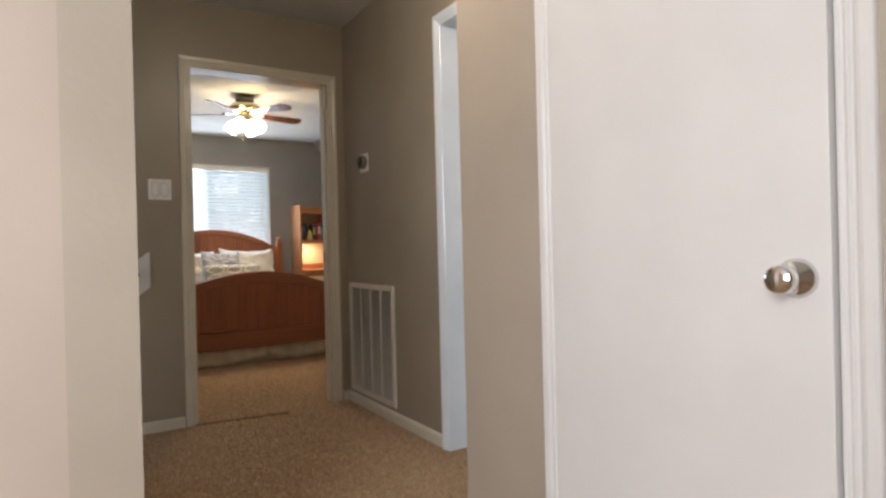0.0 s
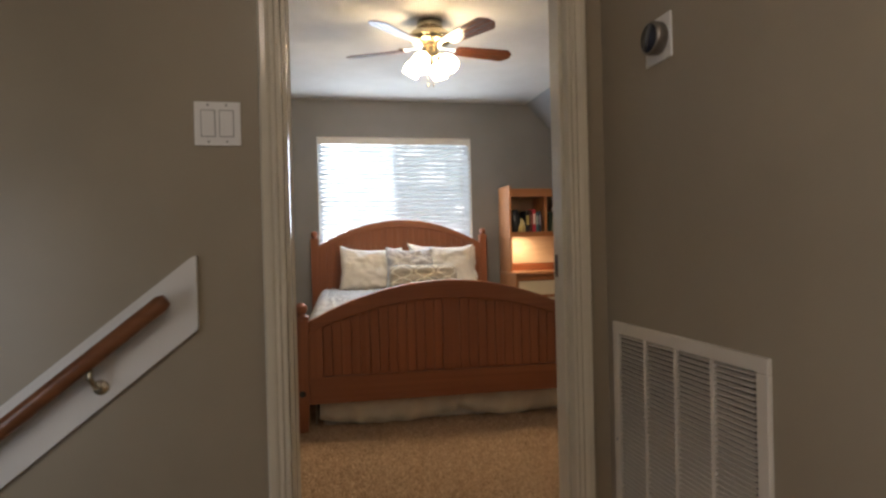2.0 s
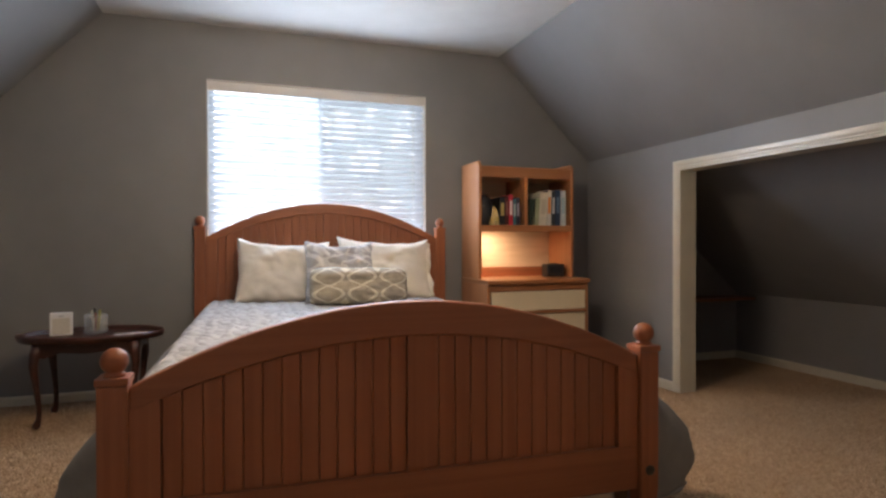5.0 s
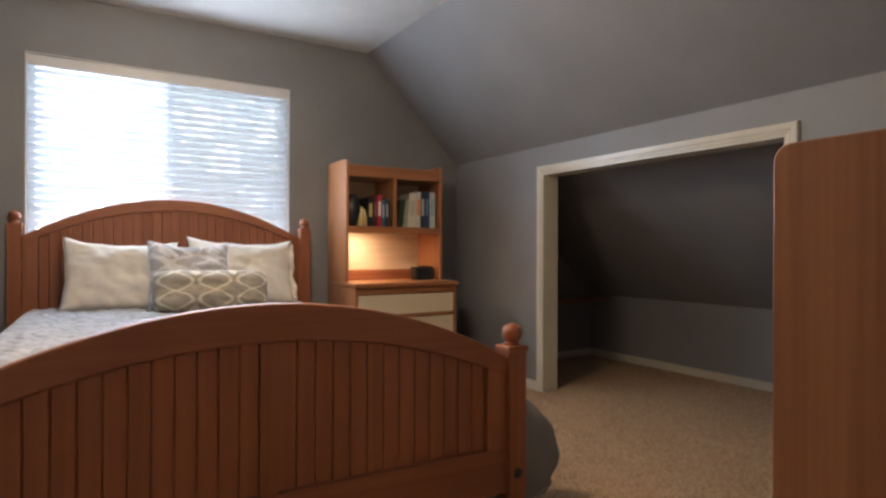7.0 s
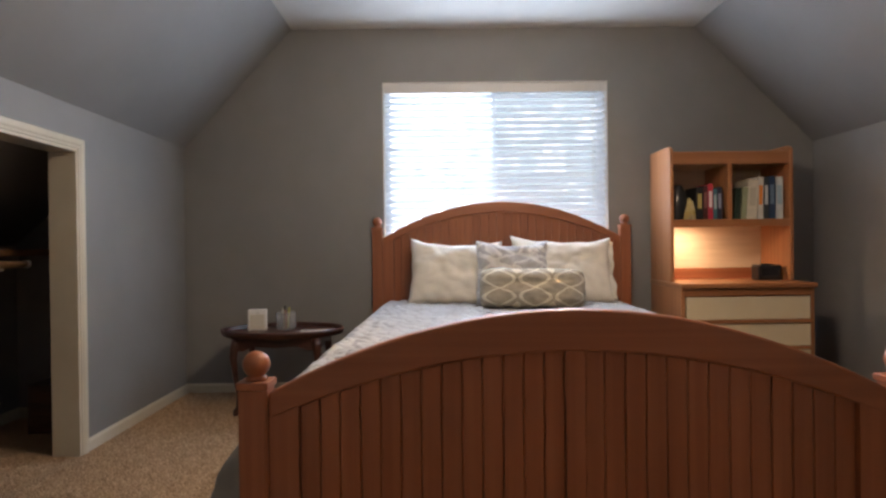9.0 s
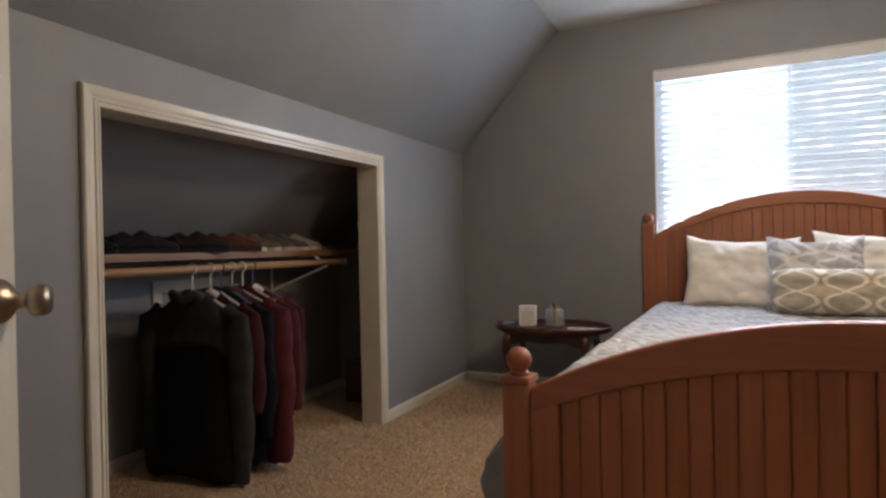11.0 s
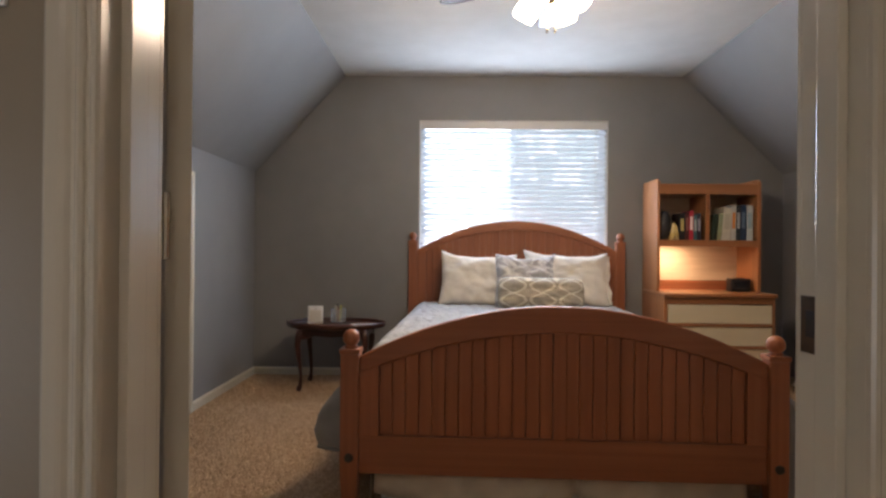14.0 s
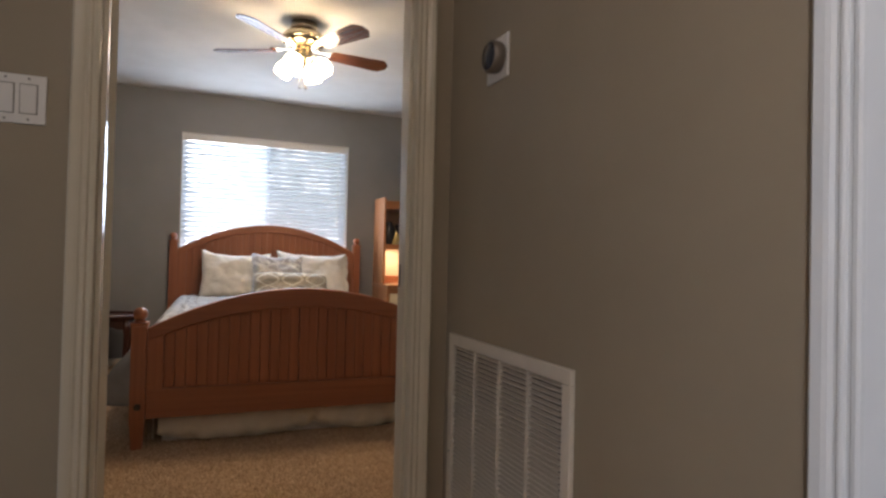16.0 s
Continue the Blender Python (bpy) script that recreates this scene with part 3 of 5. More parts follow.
def door(name, label, width, place, material, knob_at, metal, height=2.02):
    """A flat slab hinged on 0 that runs along x; thick along y."""
    ob = thing(name, label, "door", place)
    ob["kind"] = "structure"
    part("slab", cube(0, width, -0.035, 0, 0.012, height, 0.002), material, ob)
    knob(ob, knob_at, 0.0, 0.91, 1, metal)
    knob(ob, knob_at, -0.035, 0.91, -1, metal)
    for z in (0.25, 1.0, 1.8):
        part("hinge", lathe([(0.006, 0), (0.006, 0.09)], 10), M_BRASS, ob, "brass hinge", at=pose(-0.004, 0.002, z))
    return ob


door("door_1", "cream flat bedroom door standing wide open", 0.80, pose(DX0 - 0.007, 0.152, 0, 0, 0, 137), M_TRIM, 0.722, M_NICKEL)
door("door_2", "white flat closet door, closed, with a shiny knob", C1 - C0 - 0.006, pose(HX + 0.01, C1 - 0.003, 0, 0, 0, -90), M_WHITE, C1 - C0 - 0.06, M_CHROME)
door("door_3", "white flat door standing slightly ajar", B1 - B0 - 0.01, pose(0.115, B0 + 0.005, 0, 0, 0, 86.2), M_GLOSS, 0.07, M_CHROME)

# ---- window ----
win = thing("window_1", "white sliding window in a plain recess", "window", pose(0, WY, 0), kind="structure")
ww = W1 - W0
for nm, a in (("reveal", (W0, W0 + 0.006, 0.0, 0.16, WZ0, WZ1)), ("reveal", (W1 - 0.006, W1, 0.0, 0.16, WZ0, WZ1)), ("reveal", (W0, W1, 0.0, 0.16, WZ1 - 0.006, WZ1))):
    part(nm, cube(*a), M_WHITE, win)
part("window_sill", cube(W0, W1, -0.01, 0.16, WZ0, WZ0 + 0.018, 0.003), M_WHITE, win)
part("window_frame", cube(W0 + 0.006, W0 + 0.045, 0.105, 0.145, WZ0 + 0.018, WZ1 - 0.006, 0.003), M_SLAT, win)
part("window_frame", cube(W1 - 0.045, W1 - 0.006, 0.105, 0.145, WZ0 + 0.018, WZ1 - 0.006, 0.003), M_SLAT, win)
part("window_frame", cube(W0 + 0.045, W1 - 0.045, 0.105, 0.145, WZ1 - 0.045, WZ1 - 0.006, 0.003), M_SLAT, win)
part("window_frame", cube(W0 + 0.045, W1 - 0.045, 0.105, 0.145, WZ0 + 0.018, WZ0 + 0.06, 0.003), M_SLAT, win)
mid = (W0 + W1) / 2
part("meeting_stile", cube(mid - 0.011, mid + 0.011, 0.1, 0.15, WZ0 + 0.06, WZ1 - 0.045, 0.003), M_SLAT, win)
for a, b in ((W0 + 0.045, mid - 0.011), (mid + 0.011, W1 - 0.045)):
    g = part("pane", cube(a, b, 0.123, 0.127, WZ0 + 0.06, WZ1 - 0.045), M_GLASS, win)
    g.visible_shadow = False
part("insect_screen", cube(mid + 0.02, W1 - 0.045, 0.14, 0.1405, WZ0 + 0.06, WZ1 - 0.045), M_SCREEN, win, "grey insect screen")

blind = thing("window_blind", "white slatted blind hanging half open in the window recess", "blind", pose(0, WY + 0.045, 0))
part("valance", cube(W0 + 0.008, W1 - 0.008, -0.038, -0.025, WZ1 - 0.068, WZ1 - 0.008, 0.003), M_WHITE, blind)
part("headrail", cube(W0 + 0.012, W1 - 0.012, -0.022, 0.03, WZ1 - 0.055, WZ1 - 0.008, 0.002), M_SLAT, blind)
bm = sheet(2, 6, lambda u, v: (W0 + 0.009 + u * (ww - 0.018), (v - 0.5) * 0.05, 0.004 * (1 - (2 * v - 1) ** 2)), 0.0025)
slat = part("slat", bm, M_SLAT, blind, at=pose(0, 0, WZ1 - 0.09, 52, 0, 0))
for k in range(1, 23):
    piece("slat", slat.data, blind, pose(0, 0, WZ1 - 0.09 - 0.0445 * k, 52 + random.uniform(-2.0, 2.0), random.uniform(-0.12, 0.12), 0))
part("bottom_rail", cube(W0 + 0.014, W1 - 0.014, -0.025, 0.025, WZ0 + 0.025, WZ0 + 0.045, 0.004), M_SLAT, blind)
for x in (W0 + 0.07, mid + 0.01, W1 - 0.07):
    for y in (-0.027, 0.027):
        part("ladder_cord", tube([(x, y, WZ0 + 0.04), (x, y, WZ1 - 0.06)], 0.0012, 6), M_SLAT, blind)
part("tilt_wand", tube([(W1 - 0.10, -0.04, 1.22), (W1 - 0.10, -0.04, WZ1 - 0.07)], 0.003, 8), M_PLASTIC, blind)

bm = cube(-9, 9, 13.0, 13.05, -3, 9)
tagged(part("backdrop", bm, M_VIEW), "bright overcast sky seen through leafy branches", "backdrop", kind="structure")
bm = cube(-40, 40, -40, 60, -3.05, -3.0)
tagged(part("ground", bm, mat("lawn", (0.07, 0.10, 0.04), (0.10, 0.13, 0.06), 0.9, size=4)), "lawn around the house", "ground", kind="structure")

# ---- bed ----
bed = thing("bed", "honey-oak panel bed with arched headboard and footboard, made up", "bed", pose(-0.147, 1.635, 0, 0, 0, -1.95))


def post(half, z, ball, name, x, y, foot):
    bm = bmesh.new()
    prof = [(0.0, foot), (0.16, half), (z - 0.03, half), (z - 0.03, half)]
    prev = None
    for h, r in prof[:3]:
        ring = [bm.verts.new((sx * r, sy * r, h)) for sx, sy in ((-1, -1), (1, -1), (1, 1), (-1, 1))]
        if prev:
            for k in range(4):
                bm.faces.new((prev[k], prev[(k + 1) % 4], ring[(k + 1) % 4], ring[k]))
        else:
            bm.faces.new(ring[::-1])
        prev = ring
    bm.faces.new(prev)
    bmesh.ops.bevel(bm, geom=[e for e in bm.edges], offset=0.004, segments=2, affect="EDGES")
    p = part(name, bm, M_OAKZ, bed, at=pose(x, y, 0))
    part("cap", cube(-half - 0.004, half + 0.004, -half - 0.004, half + 0.004, z - 0.031, z - 0.012, 0.004), M_OAKX, p)
    part("ball_finial", lathe([(half * 0.75, z - 0.012), (half * 0.72, z - 0.004), (half * 0.55, z)] + [(ball * math.sin(a), z + ball * 0.82 - ball * math.cos(a)) for a in [0.62 + 0.23 * i for i in range(12)]], 24), M_OAKX, p, smooth=True)
    return p


def panel(y, half, ends, peak, in_ends, in_peak, bottom, low_rail, boards, prefix):
    """An arched frame with upright boards in two groups, centred on x = 0; its face is towards -y."""
    n = 44

    def up(x):
        return ends + (peak - ends) * (1 - (x / half) ** 2)

    def inner(x):
        return in_ends + (in_peak - in_ends) * (1 - (x / half) ** 2)

    top = [(half * (2 * i / n - 1), up(half * (2 * i / n - 1))) for i in range(n + 1)]
    low = [(x, inner(x)) for x, _ in top]
    bm = bmesh.new()
    rows = [[bm.verts.new((a[0], yy, a[1])) for yy, a in ((y - 0.021, p), (y + 0.021, p), (y + 0.021, q), (y - 0.021, q))] for p, q in zip(top, low)]
    for r, s in zip(rows, rows[1:]):
        for k in range(4):
            bm.faces.new((r[k], r[(k + 1) % 4], s[(k + 1) % 4], s[k]))
    bm.faces.new(rows[0]), bm.faces.new(rows[-1][::-1])
    ob = part("top_rail", bm, M_OAKX, bed)
    bv = ob.modifiers.new("soft", "BEVEL")
    bv.width, bv.segments = 0.006, 2
    part("bottom_rail", cube(-half, half, y - 0.02, y + 0.02, bottom, low_rail, 0.003), M_OAKX, bed)
    w = 0.075
    for s in (-1, 1):
        a, b = sorted((s * half, s * (half - w)))
        part("stile", prism([(a, low_rail), (b, low_rail), (b, inner(b) + 0.005), (a, inner(a) + 0.005)], "y", y - 0.02, y + 0.02), M_OAKZ, bed)
    part("centre_stile", prism([(-0.024, low_rail), (0.024, low_rail), (0.024, in_peak + 0.004), (-0.024, in_peak + 0.004)], "y", y - 0.017, y + 0.02), M_OAKZ, bed)
    back = [(x, z) for x, z in low if abs(x) <= half - 0.01]
    part("backing_panel", prism([(-half + 0.01, low_rail - 0.01), (half - 0.01, low_rail - 0.01)] + back[::-1], "y", y + 0.011, y + 0.017), M_OAKZ, bed)
    lo, hi = 0.024, half - w
    step = (hi - lo) / boards
    for s in (-1, 1):
        for k in range(boards):
            a, b = lo + k * step, lo + (k + 1) * step
            if s < 0:
                a, b = -b, -a
            bm = prism([(a + 0.0003, y + 0.01), (b - 0.0003, y + 0.01), (b - 0.0003, y), (b - 0.0034, y - 0.004), (a + 0.0034, y - 0.004), (a + 0.0003, y)], "z", low_rail - 0.006, max(inner(a), inner(b)) + 0.004)
            part("board", bm, M_OAKZ, bed)


FH = 0.806
post(0.036, 0.645, 0.034, "foot_post", -FH, 0, 0.026)
post(0.036, 0.645, 0.034, "foot_post", FH, 0, 0.026)
panel(0.0, FH - 0.036, 0.602, 0.806, 0.535, 0.703, 0.15, 0.298, 13, "foot")
for s in (-1, 1):
    part("bolt_cover", lathe([(0.0, 0), (0.017, 0), (0.017, 0.003), (0.012, 0.006), (0.0, 0.007)], 16), M_STEEL, bed, "dark bolt cover", at=pose(s * FH, -0.036, 0.215, 90, 0, 0))
HH, HY = 0.826, 2.47
post(0.034, 1.108, 0.032, "head_post", -HH, HY, 0.03)
post(0.034, 1.108, 0.032, "head_post", HH, HY, 0.03)
panel(HY, HH - 0.034, 1.022, 1.260, 0.975, 1.188, 0.35, 0.42, 13, "head")
for s in (-1, 1):
    part("side_rail", cube(s * 0.79 - 0.014, s * 0.79 + 0.014, 0.03, HY - 0.03, 0.16, 0.32, 0.003), M_OAKX, bed)

# ---- bedding; each lies on the bed ----
BP = pose(-0.147, 1.635, 0, 0, 0, -1.95)
bm = cube(-0.75, 0.75, 0.07, 2.42, 0.12, 0.57, 0.05, 4)
box(bm, -0.7, 0.7, 0.1, 2.38, 0.0, 0.13)
tagged(part("mattress", bm, M_LINEN, at=BP), "thick cream mattress on its box base", "mattress")


def quilt_point(u, v):
    """u across the bed, v from foot to head."""
    y = 0.035 + v * 2.37
    s = 2 * u - 1
    side, q = (1 if s > 0 else -1), abs(s)
    foot = max(0.0, 1 - v * 3.2)
    if q < 0.56:
        x, z = q / 0.56 * 0.72, 0.607
    else:
        e = (q - 0.56) / 0.44
        ang = min(1.0, e / 0.25) * math.pi / 2
        x = 0.72 + 0.075 * math.sin(ang)
        z = 0.607 - 0.075 * (1 - math.cos(ang))
        if e > 0.25:
            h = (e - 0.25) / 0.75
            drop = 0.32 + (0.15 if side > 0 else 0.0) * foot
            z -= h * drop
            fold = 0.024 * math.sin(y * 9 + side) + 0.014 * math.sin(y * 21 + 2 * side)
            round_ = math.sqrt(max(0.0, 1 - (1 - min(1.0, (y - 0.035) / 0.13)) ** 2))
            bulge = (0.31 if side > 0 else 0.14) * (1 + 0.18 * math.sin(y * 34 + 4 * h))
            x += (h * (0.06 + fold) + foot ** 1.4 * bulge * math.sin(min(1, h * 1.05) * 2.25)) * round_ - 0.02 * h * (1 - round_)
            x += h * foot * round_ * (0.035 * noise.noise((side * 3.0, y * 11, z * 9)) + 0.014 * noise.noise((side, y * 30, z * 24)))
    z += 0.006 * noise.noise((x * side * 5, y * 5, 1.3)) + 0.012 * noise.noise((x * side * 1.6, y * 1.6, 4.1))
    if q < 0.62:
        z += 0.006 * math.sin(side * x * 75 + 0.9 * math.sin(y * 38)) * (0.5 + 0.5 * math.sin(y * 76))
    return (side * x, y, z)


qu = thing("quilt", "pale grey quilted bedspread hanging over the sides of the bed", "bedspread", BP)
part("quilted_cover", sheet(100, 190, lambda u, v: quilt_point(0.2 + 0.6 * u, v), 0.012), M_QUILT, qu, smooth=True)
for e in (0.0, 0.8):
    part("side_drop", sheet(30, 190, lambda u, v: quilt_point(e + 0.2 * u, v), 0.012), M_DROP_SHADED, qu, "hanging side, shade in its darker grey", True)
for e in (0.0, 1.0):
    part("bound_hem", tube([quilt_point(e, k / 60) for k in range(61)], 0.008, 8), M_DROP_SHADED, qu, "stitched hem", True)


def skirt(u, v):
    x = -0.72 + 1.44 * u
    fold = 0.012 * math.sin(u * 31) + 0.008 * math.sin(u * 67 + 1) + 0.03 * math.exp(-((u - 0.55) / 0.012) ** 2)
    w = u / 0.55 if u < 0.55 else (u - 0.55) / 0.45
    hem = 0.010 + (0.050 if u > 0.1 else 0.035) * abs(2 * w - 1) ** 3.5 + 0.010 * noise.noise((u * 6, 0, 0))
    return (x, 0.06 + fold * (1 - v) - 0.01 * (1 - v), hem + v * (0.30 - hem))


sk = thing("bed_skirt", "cream cotton bed skirt hanging to the carpet", "bed skirt", BP)
part("foot_panel", sheet(110, 6, skirt, 0.004), M_SKIRT, sk, smooth=True)
for s in (-1, 1):
    part("side_panel", sheet(110, 6, lambda u, v: (s * (0.735 + 0.01 * math.sin(u * 60) * (1 - v)), 0.07 + 2.3 * u, 0.02 + 0.26 * v), 0.004), M_SKIRT, sk, smooth=True)


def flange(ob, w, h, side, seed):
    """A loose sewn border past one end of a pillow, gently waved."""
    def f(u, v):
        b = 2 * v - 1
        x = side * (w / 2 * (0.93 + 0.05 * b * b) - 0.012 + u * (0.040 + 0.016 * noise.noise((b * 3, seed, 0))))
        return (x, -0.012 * u * math.sin(6 * b + seed) + 0.01 * noise.noise((b * 4, u, seed)), b * h / 2 * (1.0 - 0.03 * u))
    part("flange", sheet(6, 30, f, 0.006), M_LINEN, ob, "loose sewn border", True)


def pillow(name, label, w, h, t, m, material, seed, sag=0.03, pinch=0.07, puff=0.0):
    def face(side):
        def f(u, v):
            a, b = 2 * u - 1, 2 * v - 1
            e = max(0.0, (1 - abs(a) ** 3.2)) ** 0.55 * max(0.0, (1 - abs(b) ** 3.2)) ** 0.55
            pinch_a, pinch_b = 1 - pinch * (1 - b * b) * abs(a) ** 3 - puff * b ** 4 + 0.03 * noise.noise((b * 2.5 + seed, a, 7)), 1 - pinch * (1 - a * a) * abs(b) ** 3 - 1.6 * puff * a ** 6 + 0.04 * noise.noise((a * 2.5 + seed, b, 3))
            wob = 0.022 * noise.noise((a * 2.2 + seed, b * 2.2, side)) + 0.013 * noise.noise((a * 5 + seed, b * 3 + a * 2, side)) + 0.005 * noise.noise((a * 13 + seed, b * 8, side)) - 0.07 * max(0.0, 0.13 - abs(noise.noise((a * 2.6 + b * 1.4 + seed, b * 3.1 - a, 2.0 * side))))
            return (a * w / 2 * pinch_a, side * (t / 2 * e + wob * e), b * h / 2 * pinch_b - sag * (1 - a * a) * (b > 0) * b)
        return f
    bm = sheet(36, 30, face(-1))
    tmp = bpy.data.meshes.new("half")
    b2 = sheet(36, 30, face(1))
    b2.to_mesh(tmp)
    b2.free()
    bm.from_mesh(tmp)
    bpy.data.meshes.remove(tmp)
    bmesh.ops.remove_doubles(bm, verts=bm.verts[:], dist=0.0006)
    return tagged(part(name, bm, material, at=m, smooth=True), label, "pillow")


pillow("pillow", "cream linen pillow leaning on the headboard", 0.60, 0.44, 0.17, pose(-0.37, 3.90, 0.80, -20, 2, 0), M_LINEN, 1.0)
pr = pillow("pillow", "cream linen pillow with a loose border at one end", 0.65, 0.44, 0.17, pose(0.305, 3.90, 0.812, -20, 2.0, 0), M_LINEN, 5.0)
flange(pr, 0.65, 0.40, 1, 5.0)
pillow("cushion", "grey and pale damask square cushion", 0.45, 0.45, 0.15, pose(-0.032, 3.73, 0.793, -24, 2, 0), M_DAMASK, 9.0)
pillow("lumbar_cushion", "taupe bolster cushion with a cream trellis pattern", 0.62, 0.235, 0.215, pose(0.062, 3.565, 0.715, -8, 1, 0), M_OGEE, 13.0, 0.0, 0.01, 0.07)

# ---- ceiling fan ----
fan = thing("ceiling_fan", "brass hugger ceiling fan with five dark blades and lit glass shades", "ceiling fan", pose(FAN[0], FAN[1], TOP - 0.02, 0, 0, 0))
part("canopy", lathe([(0.0, 0.02), (0.08, 0.02), (0.085, -0.012), (0.078, -0.032), (0.05, -0.042), (0.0, -0.042)], 32), M_BRASS, fan, smooth=True)
mo = part("motor_housing", lathe([(0.0, -0.035), (0.07, -0.037), (0.118, -0.05), (0.132, -0.065), (0.132, -0.105), (0.124, -0.118), (0.09, -0.13), (0.05, -0.135), (0.0, -0.135)], 36), M_BRASS, fan, smooth=True)
part("trim_ring", lathe([(0.131, -0.078), (0.137, -0.082), (0.137, -0.092), (0.131, -0.096)], 36), M_BRASS, mo, "polished brass ring", True)
for k in range(5):
    a = 9 + 72 * k
    iron = part("blade_iron", prism([(0.07, -0.014), (0.13, -0.01), (0.17, -0.032), (0.205, -0.036), (0.21, 0.0), (0.205, 0.036), (0.17, 0.032), (0.13, 0.01), (0.07, 0.014)], "z", -0.142, -0.136), M_BRASS, fan, at=pose(0, 0, 0, 0, 0, a))
    pts = [(0.18, -0.047), (0.20, -0.052), (0.515, -0.070), (0.535, -0.066), (0.572, -0.028), (0.574, -0.018), (0.574, 0.018), (0.572, 0.028), (0.535, 0.066), (0.515, 0.070), (0.20, 0.052), (0.18, 0.047)]
    bm = prism(pts, "z", -0.003, 0.003)
    part("blade", bm, M_BLADE, fan, "dark wooden blade", at=pose(0, 0, -0.148, 0, 0, a) @ pose(0, 0, 0, -12, 0, 0))
part("light_fitter", lathe([(0.0, -0.135), (0.045, -0.135), (0.055, -0.15), (0.05, -0.185), (0.06, -0.20), (0.052, -0.225), (0.025, -0.245), (0.012, -0.26), (0.0, -0.262)], 28), M_BRASS, fan, smooth=True)
for k in range(4):
    a = radians(45 + 90 * k + 8)
    c, s = math.cos(a), math.sin(a)
    arm = part("lamp_arm", tube([(0.04 * c, 0.04 * s, -0.20), (0.075 * c, 0.075 * s, -0.197), (0.095 * c, 0.095 * s, -0.215)], 0.009, 8), M_BRASS, fan)
    m = pose(0.095 * c, 0.095 * s, -0.213, 0, 0, math.degrees(a)) @ pose(0, 0, 0, 0, -34, 0)
    bm = lathe([(a_, 1.05 * b_) for a_, b_ in ((0.020, 0.0), (0.031, -0.010), (0.046, -0.030), (0.055, -0.055), (0.054, -0.080), (0.047, -0.100), (0.044, -0.100), (0.050, -0.080), (0.051, -0.055), (0.042, -0.030), (0.026, -0.012))], 24)
    part("glass_shade", bm, M_SHADE, fan, "glowing frosted tulip glass shade", True, m)
    mouth = Vector((FAN[0] + 0.160 * c, FAN[1] + 0.160 * s, TOP - 0.385))
    bl = lamp("fan_bulb", "SPOT", FAN_POWER, (1.0, 0.78, 0.555), look(mouth, mouth + Vector((0.85 * c, 0.85 * s, -1))), 0.03)
    bl.data.spot_size, bl.data.spot_blend = radians(178), 0.3
for dx in (-0.018, 0.018):
    part("pull_chain", tube([(dx, 0, -0.255), (dx, 0.004, -0.375)], 0.0016, 6), M_BRASS, fan)
    part("chain_fob", lathe([(0.0, -0.395), (0.006, -0.39), (0.007, -0.38), (0.002, -0.372)], 10), M_BRASS, fan, at=pose(dx, 0.004, 0))

# ---- dresser with hutch ----
DP = pose(0.947, 0, 0)
dr = thing("dresser", "oak dresser with cream drawer fronts beside the bed", "dresser", DP)
DW, DF, DB, DT = 0.79, 3.60, 4.10, 0.728
part("side_panel", cube(0, 0.022, DF + 0.012, DB, 0, DT - 0.03, 0.002), M_LOAKZ, dr)
part("side_panel", cube(DW - 0.022, DW, DF + 0.012, DB, 0, DT - 0.03, 0.002), M_LOAKZ, dr)
part("back_panel", cube(0.022, DW - 0.022, DB - 0.008, DB, 0.02, DT - 0.03), M_LOAKX, dr)
part("top", cube(-0.006, DW + 0.008, DF - 0.012, DB, DT - 0.03, DT, 0.008, 3), M_LOAKX, dr)
part("top_rail", cube(0.022, DW - 0.022, DF + 0.012, DF + 0.04, DT - 0.075, DT - 0.031, 0.003), M_LOAKX, dr)
part("plinth", cube(0.022, DW - 0.022, DF + 0.03, DF + 0.05, 0.0, 0.07), M_LOAKX, dr)
for k in range(4):
    z1 = DT - 0.082 - 0.158 * k
    d = part("drawer", cube(0.028, DW - 0.028, DF + 0.004, DF + 0.022, z1 - 0.132, z1, 0.003), M_CREAM, dr, "cream laminate drawer front")
    part("drawer_pull", cube(0.026, DW - 0.026, DF - 0.008, DF + 0.02, z1 - 0.153, z1 - 0.133, 0.004), M_LOAKX, d, "oak finger-pull strip")

hu = thing("hutch", "oak bookshelf hutch with a lit niche standing on the dresser", "hutch", DP)
HF, HB = 3.765, 4.10
HWD = 0.765


def hutch_side(x0, x1):
    pts = [(HF, DT), (HB, DT), (HB, 1.565), (HF + 0.035, 1.565), (HF + 0.006, 1.55), (HF, 1.53)]
    return prism(pts, "x", x0, x1)


for a in (0.0, HWD - 0.024):
    s = part("side_panel", hutch_side(a, a + 0.024), M_LOAKZ, hu)
    bv = s.modifiers.new("soft", "BEVEL")
    bv.width, bv.segments = 0.004, 2
part("back_panel", cube(0.024, HWD - 0.024, HB - 0.006, HB, 0.80, 1.52), mat("pale_oak_back", (0.70, 0.54, 0.37), (0.64, 0.48, 0.32), 0.5, scale=(1, 1, 9), size=5), hu, "pale laminate back panel")
part("niche_rail", cube(0.024, HWD - 0.024, HB - 0.03, HB - 0.008, DT, 0.80, 0.003), M_OAKX, hu)
part("top_shelf", cube(0.024, HWD - 0.024, HF + 0.01, HB - 0.006, 1.452, 1.472), M_LOAKX, hu)
part("top_rail", cube(0.024, HWD - 0.024, HF + 0.004, HF + 0.022, 1.455, 1.53, 0.003), M_LOAKX, hu)
part("shelf", cube(0.024, HWD - 0.024, HF + 0.006, HB - 0.006, 1.085, 1.107, 0.002), M_LOAKX, hu)
part("shelf_lip", cube(0.024, HWD - 0.024, HF + 0.002, HF + 0.018, 1.066, 1.112, 0.003), M_LOAKX, hu)
